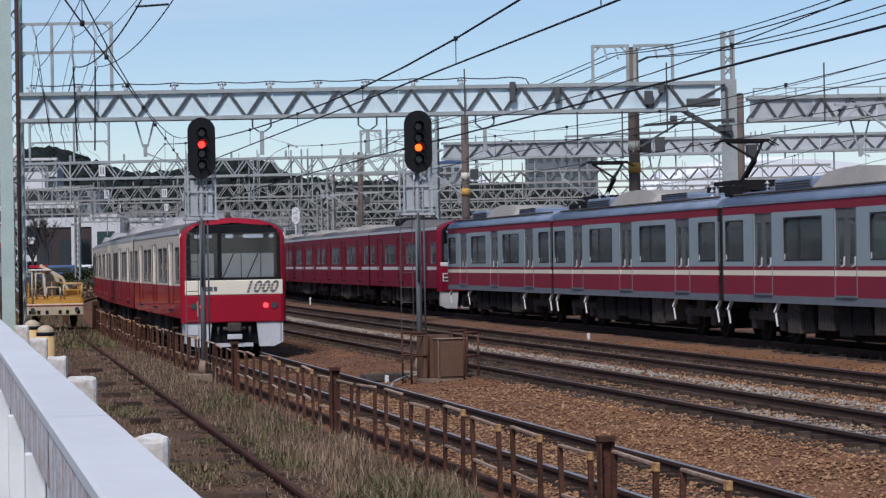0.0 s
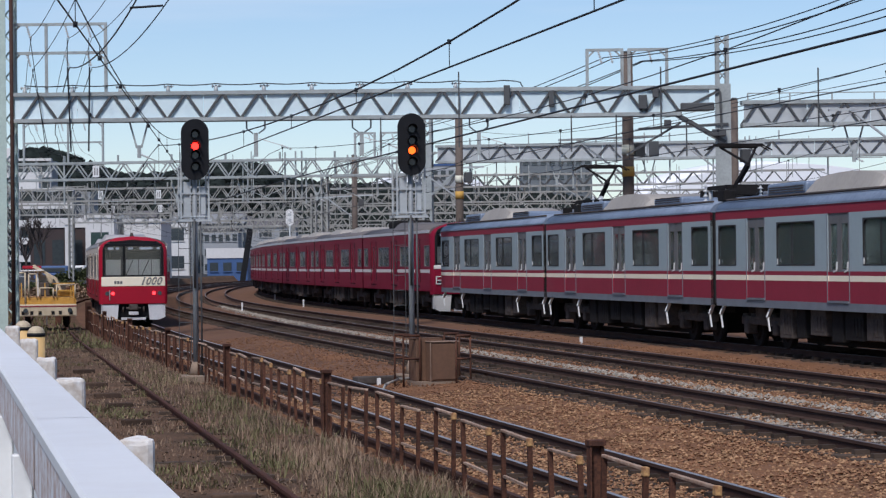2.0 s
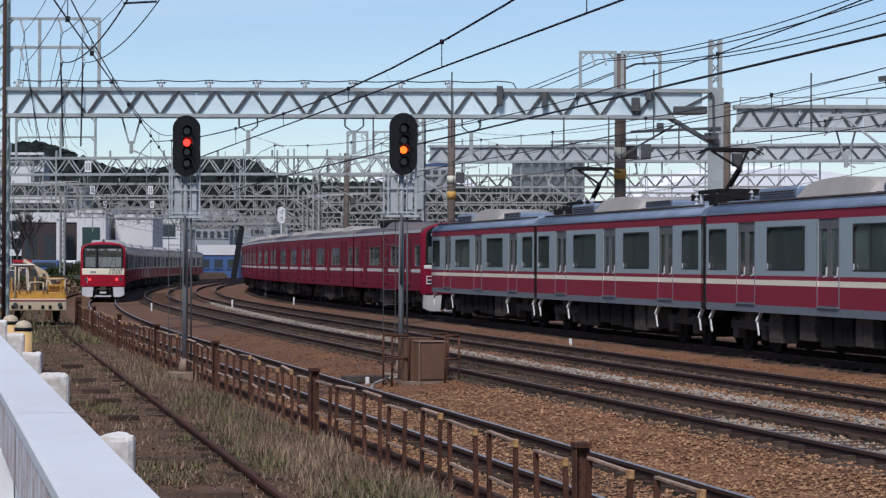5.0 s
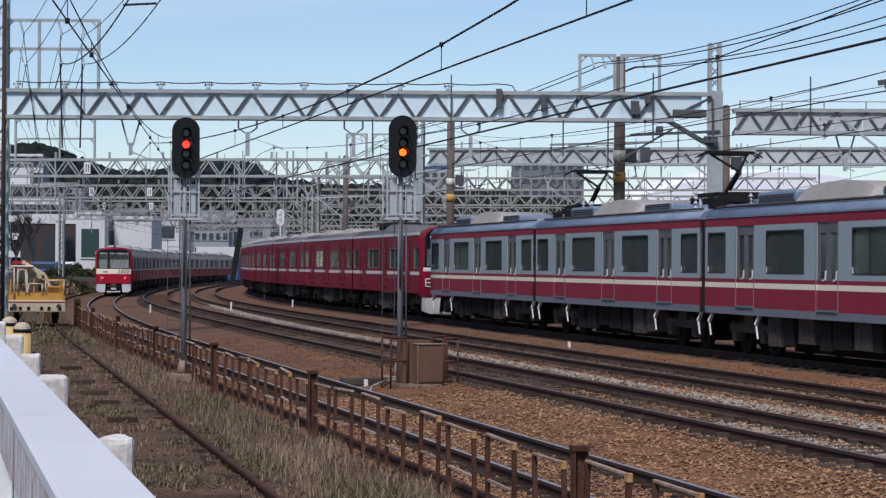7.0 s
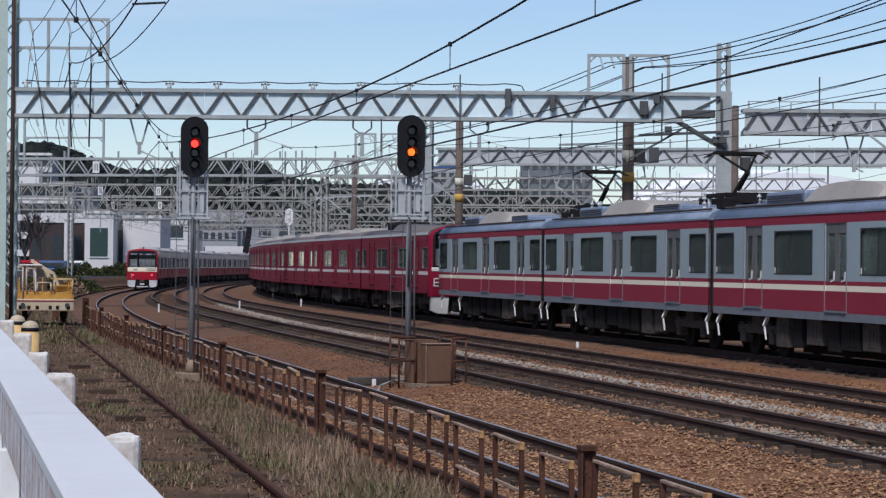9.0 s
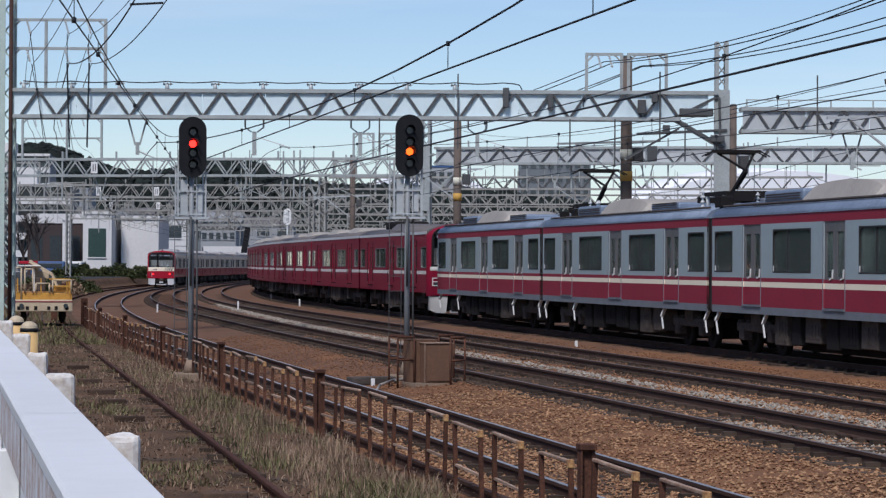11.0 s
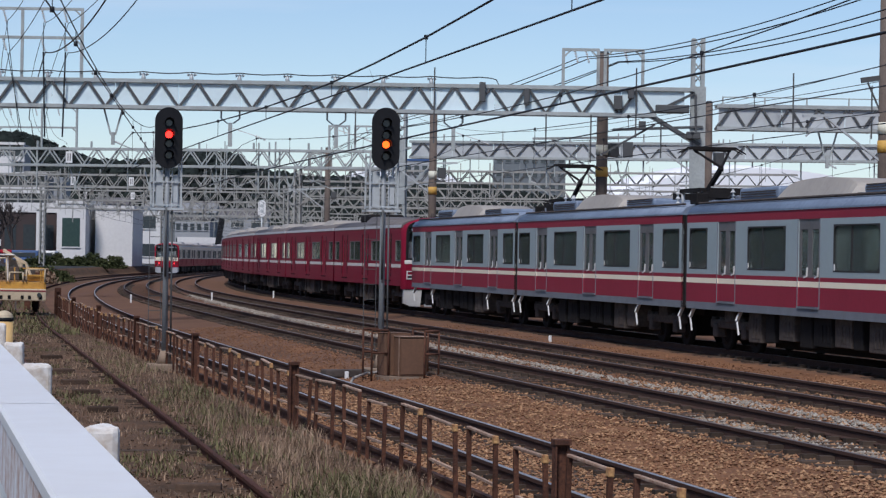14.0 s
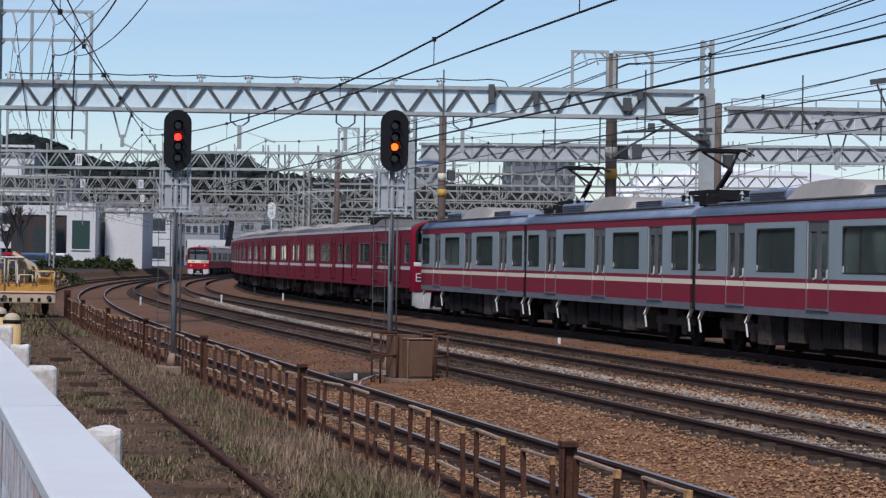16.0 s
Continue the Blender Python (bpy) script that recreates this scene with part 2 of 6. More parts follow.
def glass(name, col, rough=0.06, clear=0.65):
    m = bpy.data.materials.new(name)
    m.use_nodes = True
    b = m.node_tree.nodes["Principled BSDF"]
    b.inputs["Base Color"].default_value = (*col, 1)
    b.inputs["Roughness"].default_value = rough
    b.inputs["Transmission Weight"].default_value = clear
    b.inputs["IOR"].default_value = 1.45
    return m


M["glass"] = glass("glass", (0.47, 0.56, 0.53), clear=0.9)
M["face_glass"] = glass("face_glass", (0.85, 0.9, 0.92), clear=1.0)
M["far_glass"] = mat("far_glass", (0.035, 0.045, 0.05), (0.06, 0.07, 0.075), 0.15, bump=0)
M["green_glass"] = mat("green_glass", (0.05, 0.085, 0.075), (0.035, 0.06, 0.055), 0.15, bump=0)
M["wire"].node_tree.nodes["Principled BSDF"].inputs["Specular IOR Level"].default_value = 0.3


# ---- mesh helpers ----
def box(bm, x0, x1, y0, y1, z0, z1, bev=0.0):
    vs = [bm.verts.new((x, y, z)) for z in (z0, z1) for x, y in ((x0, y0), (x1, y0), (x1, y1), (x0, y1))]
    fs = [bm.faces.new([vs[i] for i in f]) for f in ((3, 2, 1, 0), (4, 5, 6, 7), (0, 1, 5, 4), (1, 2, 6, 5), (2, 3, 7, 6), (3, 0, 4, 7))]
    if bev:
        es = {e for f in fs for e in f.edges}
        bmesh.ops.bevel(bm, geom=list(es), offset=bev, segments=2, affect="EDGES", profile=0.5)
    return bm


def beam(bm, p, q, w, h=None):
    """A square bar from p to q."""
    p, q, h = Vector(p), Vector(q), h or w
    d = (q - p).normalized()
    up = Vector((0, 0, 1)) if abs(d.z) < 0.95 else Vector((0, 1, 0))
    a = d.cross(up).normalized()
    b = a.cross(d).normalized()
    vs = [bm.verts.new(e + a * i * w / 2 + b * j * h / 2) for e in (p, q) for i, j in ((-1, -1), (1, -1), (1, 1), (-1, 1))]
    for f in ((3, 2, 1, 0), (4, 5, 6, 7), (0, 1, 5, 4), (1, 2, 6, 5), (2, 3, 7, 6), (3, 0, 4, 7)):
        bm.faces.new([vs[i] for i in f])
    return bm


def tube(bm, p, q, r, r2=None, n=10):
    """A round bar from p to q, r2 at its end."""
    p, q = Vector(p), Vector(q)
    r2 = r if r2 is None else r2
    d = (q - p).normalized()
    up = Vector((0, 0, 1)) if abs(d.z) < 0.95 else Vector((0, 1, 0))
    a = d.cross(up).normalized()
    b = a.cross(d).normalized()
    rings = [[bm.verts.new(e + (a * math.cos(2 * math.pi * i / n) + b * math.sin(2 * math.pi * i / n)) * s) for i in range(n)] for e, s in ((p, r), (q, r2))]
    for i in range(n):
        f = bm.faces.new((rings[0][i], rings[0][(i + 1) % n], rings[1][(i + 1) % n], rings[1][i]))
        f.smooth = n > 6
    bm.faces.new(rings[0][::-1])
    bm.faces.new(rings[1])
    return bm


def bent_tube(bm, pts, r, n=6):
    """One round bar through all the points of an upright plane along x."""
    rings = []
    for i, p in enumerate(pts):
        d = (pts[min(i + 1, len(pts) - 1)] - pts[max(i - 1, 0)]).normalized()
        a = Vector((0, 1, 0))
        b = a.cross(d).normalized()
        rings.append([bm.verts.new(p + (a * math.cos(2 * math.pi * k / n) + b * math.sin(2 * math.pi * k / n)) * r) for k in range(n)])
    for q, w in zip(rings, rings[1:]):
        for k in range(n):
            bm.faces.new((q[k], q[(k + 1) % n], w[(k + 1) % n], w[k]))
    bm.faces.new(rings[0][::-1])
    bm.faces.new(rings[-1])


def frame_ring(bm, y0, y1, z0, z1, u0, u1, v0, v1, xa, xb):
    """A leaf in the y-z plane with a rectangular hole, as one closed shape."""
    loops = []
    for x in (xa, xb):
        loops.append([bm.verts.new((x, y, z)) for y, z in ((y0, z0), (y1, z0), (y1, z1), (y0, z1))])
        loops.append([bm.verts.new((x, y, z)) for y, z in ((u0, v0), (u1, v0), (u1, v1), (u0, v1))])
    oa, ia, ob, ib = loops
    for i in range(4):
        k = (i + 1) % 4
        for q in ((oa[i], oa[k], ia[k], ia[i]), (ob[k], ob[i], ib[i], ib[k]), (oa[k], oa[i], ob[i], ob[k]), (ia[i], ia[k], ib[k], ib[i])):
            bm.faces.new(q)


def rounded_surround(bm, y0, y1, z0, z1, r, t, xa, xb):
    """A window surround in the y-z plane: square outside, round-cornered opening, filled to the corners."""
    inner, outer = [], []
    for cy, cz, a0, oy, oz in ((y1 - t - r, z1 - t - r, 0, y1, z1), (y0 + t + r, z1 - t - r, 90, y0, z1), (y0 + t + r, z0 + t + r, 180, y0, z0), (y1 - t - r, z0 + t + r, 270, y1, z0)):
        for k in range(4):
            a = radians(a0 + 30 * k)
            inner.append((cy + r * math.cos(a), cz + r * math.sin(a)))
            outer.append((oy, oz))
    n = len(inner)
    ia, ib = [[bm.verts.new((x, y, z)) for y, z in inner] for x in (xa, xb)]
    ob = [bm.verts.new((xb, y, z)) for y, z in ((y1, z1), (y0, z1), (y0, z0), (y1, z0))]
    for i in range(n):
        k = (i + 1) % n
        bm.faces.new((ia[i], ia[k], ib[k], ib[i]))
        if i // 4 == k // 4:
            bm.faces.new((ib[i], ib[k], ob[i // 4]))
        else:
            bm.faces.new((ib[i], ib[k], ob[k // 4], ob[i // 4]))


def insulator(b, p, q, r=0.06, n=5):
    p, q = Vector(p), Vector(q)
    for k in range(n):
        a = p.lerp(q, (k + 0.15) / n)
        c = p.lerp(q, (k + 0.6) / n)
        tube(b, a, c, r, r * 0.5, 8)
    tube(b, p, q, r * 0.35, n=6)


def BM():
    return bmesh.new()


def mesh_of(name, bm, material):
    bmesh.ops.recalc_face_normals(bm, faces=bm.faces)
    me = bpy.data.meshes.new(name)
    bm.to_mesh(me)
    bm.free()
    me.materials.append(material)
    return me


def part(name, bm, material, parent=None, label=""):
    ob = new(name, mesh_of(name, bm, material))
    ob.parent = parent
    if label:
        tagged(ob, label)
    return ob


def piece(name, me, parent, m):
    ob = new(name, me)
    ob.parent = parent
    ob.matrix_basis = m
    return ob


def raw(name, verts, faces, material, parent=None, smooth=False):
    me = bpy.data.meshes.new(name)
    me.from_pydata(verts, [], faces)
    me.materials.append(material)
    if smooth:
        me.polygons.foreach_set("use_smooth", [True] * len(me.polygons))
    ob = new(name, me)
    ob.parent = parent
    return ob


def thing(name, m=None, label="", category="", group="", kind=""):
    ob = new(name)
    ob.empty_display_size = 0.2
    if m is not None:
        ob.matrix_basis = m
    return tagged(ob, label, category, group, kind)


# ---- the line: straight, then an arc to the right ----
X0, TH, S1, KAP = 7.674, 0.19508, 77.85, 0.00089867


def line(s, o=0.0):
    """The place and heading at s metres along the first track, o metres to its right."""
    if s <= S1:
        x, y, a = X0 - math.sin(TH) * s, math.cos(TH) * s, TH
    else:
        a = TH - KAP * (s - S1)
        x = X0 - math.sin(TH) * S1 - (math.cos(a) - math.cos(TH)) / KAP
        y = math.cos(TH) * S1 + (math.sin(TH) - math.sin(a)) / KAP
    return Vector((x + math.cos(a) * o, y + math.sin(a) * o)), a


def at(s, o, z=0.0, turn=0.0):
    """A pose on the line: x across to the right, y along."""
    p, a = line(s, o)
    return Matrix.Translation((p.x, p.y, z)) @ Matrix.Rotation(a + radians(turn), 4, "Z")


def spot(s, o, z):
    p, _ = line(s, o)
    return Vector((p.x, p.y, z))


def siding(s):
    """The siding closes on the main line at an even rate."""
    u = min(s, 125) - 28
    return -4.73 + 0.0172 * u - 0.00003 * u * u


def drift(s):
    """The inner tracks draw nearer to the first one along the curve."""
    u = min(max((s - 90) / 85, 0), 1)
    return -1.25 * u * u * (3 - 2 * u)


TRACK = dict(A=(0.0, 0.10), B=(4.32, 0.25), C=(8.10, 0.30), D=(12.28, 0.45), E=(25.5, 0.45))

# ---- ground: one sheet along the line, out to the horizon ----
PROFILE = [(-900, 1.2), (-60, 0.9), (-7.75, 0.9), (-6.75, 0.85), (-6.2, 0.2), (-5.9, 0.03), (-5.2, 0.0), (-2.3, 0.0), (-1.8, -0.04), (-1.4, -0.07), (1.4, -0.07), (1.9, -0.02),
           (2.8, 0.04), (3.0, 0.07), (5.7, 0.07), (6.2, 0.14), (6.8, 0.12), (9.5, 0.12), (10.4, 0.2), (11.0, 0.26), (13.6, 0.26), (15.0, 0.3), (19.0, 0.27), (22.0, 0.27), (40, 0.3), (900, 0.6)]


def gz(o):
    return float(np.interp(o, [p[0] for p in PROFILE], [p[1] for p in PROFILE]))


def build_ground():
    ss = [-400, -200, -100, -60, -40, -30] + list(np.arange(-20, 14, 2.0)) + list(np.arange(14, 80, 0.45)) + list(np.arange(80, 140, 1.2)) + list(np.arange(140, 420, 6)) + [450, 500, 600, 750, 950, 1200, 1600]
    os_ = [-900, -500, -250, -120, -60, -30, -15, -9, -7.75, -7.2, -6.75, -6.4, -6.2] + list(np.arange(-5.9, 15, 0.3)) + list(np.arange(15, 26, 1.0)) + [30, 40, 60, 100, 160, 260, 400, 650, 900]
    verts, faces = [], []
    for s in ss:
        for o in os_:
            p, _ = line(s, o) if s < 420 else line(420, o)
            if s >= 420:
                a = line(420)[1]
                p = p + Vector((-math.sin(a), math.cos(a))) * (s - 420)
            z = gz(o)
            if -5.9 <= o <= 26 and s < 140:
                z += 0.045 * (noise.noise(Vector((p.x * 0.9, p.y * 0.9, 0))) + 0.6 * noise.noise(Vector((p.x * 3.1, p.y * 3.1, 7)))) * (0.5 if abs(o) < 1.4 else 1)
            verts.append((p.x, p.y, z))
    w = len(os_)
    for i in range(len(ss) - 1):
        for j in range(w - 1):
            faces.append((i * w + j, i * w + j + 1, (i + 1) * w + j + 1, (i + 1) * w + j))
    g = raw("ground", verts, faces, M["ballast"], smooth=True)
    g.data.materials.append(M["soil"])
    g.data.materials.append(M["asphalt"])
    g.data.materials.append(M["bed_dirt"])
    idx = []
    for i in range(len(ss) - 1):
        for j in range(w - 1):
            o = (os_[j] + os_[j + 1]) / 2
            sm = (ss[i] + ss[i + 1]) / 2
            bed = min(abs(o - 0.0), abs(o - 4.32 - 0.8 * drift(sm)), abs(o - 8.1 - drift(sm)), abs(o - 12.28 - drift(sm))) < 1.25
            dirt = sm + 22 * noise.noise(Vector((sm * 0.09, o * 0.35, 5))) > 66
            idx.append(2 if o < -6.75 else 1 if o < -2.0 else 3 if bed or dirt else 0)
    g.data.polygons.foreach_set("material_index", idx)
    tagged(g, "brown ballast and weedy soil beside railway tracks", "ground", kind="structure")


build_ground()


# ---- tracks ----
RAIL = [(-0.065, 0), (0.065, 0), (0.065, 0.015), (0.012, 0.035), (0.012, 0.12), (0.033, 0.13), (0.033, 0.168), (-0.033, 0.168), (-0.033, 0.13), (-0.012, 0.12), (-0.012, 0.035), (-0.065, 0.015)]


def sweep(name, ofn, z, prof, ss, material, parent):
    verts, faces, n = [], [], len(prof)
    for s in ss:
        p, a = line(s, ofn(s))
        for u, v in prof:
            verts.append((p.x + math.cos(a) * u, p.y + math.sin(a) * u, z + v))
    for i in range(len(ss) - 1):
        for j in range(n):
            k = (j + 1) % n
            faces.append((i * n + j, i * n + k, (i + 1) * n + k, (i + 1) * n + j))
    return raw(name, verts, faces, material, parent)


SS = [-60.0, -40.0, -20.0] + list(np.arange(0, 80, 4.0)) + list(np.arange(80, 421, 4))
sleeper_bm = BM()
box(sleeper_bm, -1.2, 1.2, -0.12, 0.12, -0.14, 0.0, 0.012)
for e in (-1, 1):
    box(sleeper_bm, e * 0.75 - 0.20, e * 0.75 + 0.20, -0.07, 0.07, 0.0, 0.055)
    for f in (-1, 1):
        box(sleeper_bm, e * 0.75 + f * 0.1 - 0.025, e * 0.75 + f * 0.1 + 0.025, -0.05, 0.05, 0.02, 0.05)
SLEEPER = mesh_of("sleeper", sleeper_bm, M["sleeper"])


def track(ofn, z, label, near, far, top=M["rail_top"], cant=0.0, lift=0.0, loose=0.012, side=M["rail_rust"]):
    t = thing("railway_track", None, label, "railway track", "railway tracks", "structure")
    for e in (-1, 1):
        dz = cant if e > 0 else 0.0
        r = sweep("rail", lambda s, e=e: ofn(s) + e * 0.7525, z - 0.168 + dz, RAIL, SS, side, t)
        sweep("rail_head", lambda s, e=e: ofn(s) + e * 0.7525, z + dz + 0.001, [(-0.028, 0), (0.028, 0), (0.026, 0.004), (-0.026, 0.004)], SS, top, r)
    rng = random.Random(int(z * 1000))
    joined = BM()
    s, k = 12.0, 0
    while s < 200:
        m = at(s, ofn(s), z - 0.168 + lift + cant / 2 + rng.uniform(-loose, min(loose, 0.03)), rng.uniform(-1.2, 1.2))
        if near <= s < far:
            piece("sleeper", SLEEPER, t, m)
        else:
            p, a = line(s, ofn(s))
            c, d = Vector((math.cos(a), math.sin(a), 0)), Vector((p.x, p.y, z - 0.25))
            beam(joined, d - c * 1.2, d + c * 1.2, 0.24, 0.14)
        s += 0.62
    tagged(part("sleepers", joined, M["sleeper"], t), kind="stuff")
    return t


track(lambda s: 0.0, 0.10, "mainline railway track with rusty rail sides and polished heads", 17, 105)
track(lambda s: TRACK["B"][0] + 0.8 * drift(s), 0.25, "mainline railway track with worn brown rail heads", 28, 130, M["rail_dull"], cant=0.04, lift=0.0)
track(lambda s: TRACK["C"][0] + drift(s), 0.30, "mainline railway track on brown ballast", 40, 150, M["rail_dull"], cant=0.03, lift=0.0)
track(lambda s: TRACK["D"][0] + drift(s), 0.45, "railway track under a standing train", 50, 60, M["rail_dull"])
track(lambda s: TRACK["E"][0], 0.45, "far railway track behind the standing train", 60, 61)
track(siding, 0.12, "disused rusty siding track among dry weeds", 17, 110, M["siding_rust"], lift=0.025, loose=0.09, side=M["siding_rust"])


# ---- guard rail at the roadside ----
def guard():
    g = thing("guard_rail", None, "white painted steel roadside guard rail with rust-stained side", "guard rail")
    O = -7.1
    s = -1.0
    while s < 34:
        e = min(s + 6.13, 34)
        sweep("top_cap", lambda q: O, 1.885, [(-0.113, 0), (0.13, 0), (0.13, 0.035), (0.12, 0.045), (-0.103, 0.045), (-0.113, 0.035)], [s + 0.006, e - 0.006], M["cap_paint"], g)
        sweep("beam", lambda q: O, 1.66, [(-0.106, 0), (0.122, 0), (0.122, 0.223), (-0.106, 0.223)], [s + 0.02, e - 0.02], M["rust_white"], g)
        sweep("lower_panel", lambda q: O - 0.02, 0.92, [(-0.02, 0), (0.02, 0), (0.02, 0.74), (-0.02, 0.74)], [s + 0.03, e - 0.03], M["white_paint"], g)
        s = e
    for i in range(12):
        b = BM()
        box(b, -0.045, 0.045, -0.05, 0.05, 0, 0.765, 0.008)
        ob = part("post", b, M["white_paint"], g)
        ob.matrix_basis = at(1.0 + i * 3.06, O - 0.09, 0.89)


guard()


def white_post(s, o, w, top):
    b = BM()
    box(b, -w / 2, w / 2, -w / 2, w / 2, 0, top - 0.84, 0.02)
    bmesh.ops.subdivide_edges(b, edges=b.edges[:], cuts=2, use_grid_fill=True)
    for v in b.verts:
        v.co += noise.noise_vector(v.co * 14 + Vector((s, 0, 0))) * 0.011
    ob = part("concrete_post", b, M["post_paint"])
    ob.matrix_basis = at(s, o, 0.84)
    tagged(ob, "square white painted concrete post with chipped edges", "post", "white posts behind the guard rail")


for s, o, w in ((5.6, -6.87, 0.14), (10.35, -6.895, 0.118), (15.15, -6.875, 0.155), (18.3, -6.87, 0.13), (22.8, -6.82, 0.14), (27.5, -6.82, 0.14)):
    white_post(s, o, w, 1.91)


def bollard(s, o):
    t = thing("bollard", at(s, o, 0.84), "yellow round bollard with black band and rounded top", "bollard", "yellow bollards")
    b = BM()
    tube(b, (0, 0, 0), (0, 0, 0.985), 0.085, n=16)
    part("post", b, M["bollard_paint"], t)
    b = BM()
    tube(b, (0, 0, 0.985), (0, 0, 1.02), 0.088, n=16)
    part("band", b, M["black"], t, "black band")
    b = BM()
    bmesh.ops.create_uvsphere(b, u_segments=14, v_segments=8, radius=0.085, matrix=Matrix.Translation((0, 0, 1.02)) @ Matrix.Diagonal((1, 1, 0.8, 1)))
    part("cap", b, M["cart_cream"], t)


for s, o in ((26.6, -6.62), (29.2, -6.66)):
    bollard(s, o)


# ---- rusty fence between siding and main line ----
def fence():
    f = thing("fence", None, "rusty steel hoop fence with worn yellow corners and rail posts", "fence")
    O, zb = -2.0, -0.03
    hb = BM()
    for e in (-0.62, 0.62):
        box(hb, -0.022, 0.022, e - 0.024, e + 0.024, 0, 0.82)
    posts_only = len(hb.faces)
    box(hb, -0.015, 0.015, -0.6, 0.6, 0.37, 0.395)
    hoop = mesh_of("hoop", hb, M["fence_rust"])
    hoop.materials.append(M["bar_tan_lit"])
    for p in hoop.polygons[posts_only:]:
        p.material_index = 1
    # top bar paler than the posts: its lit upper side is put into the colour
    cb = BM()
    box(cb, -0.022, 0.022, -0.645, 0.645, 0.822, 0.85, 0.006)
    corner = mesh_of("top_bar", cb, M["bar_tan_lit"])
    yb = BM()
    box(yb, -0.027, 0.027, -0.652, -0.57, 0.78, 0.856, 0.008)
    yel = mesh_of("worn_corner", yb, M["fence_yellow"])
    pb = BM()
    for u0, u1, v0, v1 in ((-0.065, 0.065, -0.06, -0.045), (-0.012, 0.012, -0.045, 0.045), (-0.035, 0.035, 0.045, 0.075)):
        box(pb, v0, v1, u0, u1, -0.3, 0.96)
    box(pb, -0.07, 0.08, -0.075, 0.075, 0.94, 0.985)
    post = mesh_of("rail_post", pb, M["fence_rust"])
    posts = (10.0, 23.0, 38.6, 51.7, 64.8, 77.4, 90, 103)
    rng = random.Random(5)
    for a, b in zip(posts, posts[1:]):
        n = max(1, round((b - a) / 1.86))
        for i in range(n):
            s = a + (i + 0.5) * (b - a) / n
            m = at(s, O + rng.uniform(-0.03, 0.03), zb + rng.uniform(-0.05, 0.03), rng.uniform(-2, 2)) @ Matrix.Rotation(rng.uniform(-0.03, 0.03), 4, "Y") @ Matrix.Rotation(rng.uniform(-0.02, 0.02), 4, "X")
            h = piece("hoop", hoop, f, m)
            piece("top_bar", corner, h, Matrix())
            if rng.random() < 0.7:
                piece("worn_corner", yel, h, Matrix())
    for s in posts:
        piece("rail_post", post, f, at(s, O, zb))
    # cable duct and old rail laid along the foot
    sweep("kerb_rail", lambda s: O + 0.25, -0.06, RAIL, [10 + 2 * i for i in range(47)], M["rail_rust"], f)


fence()


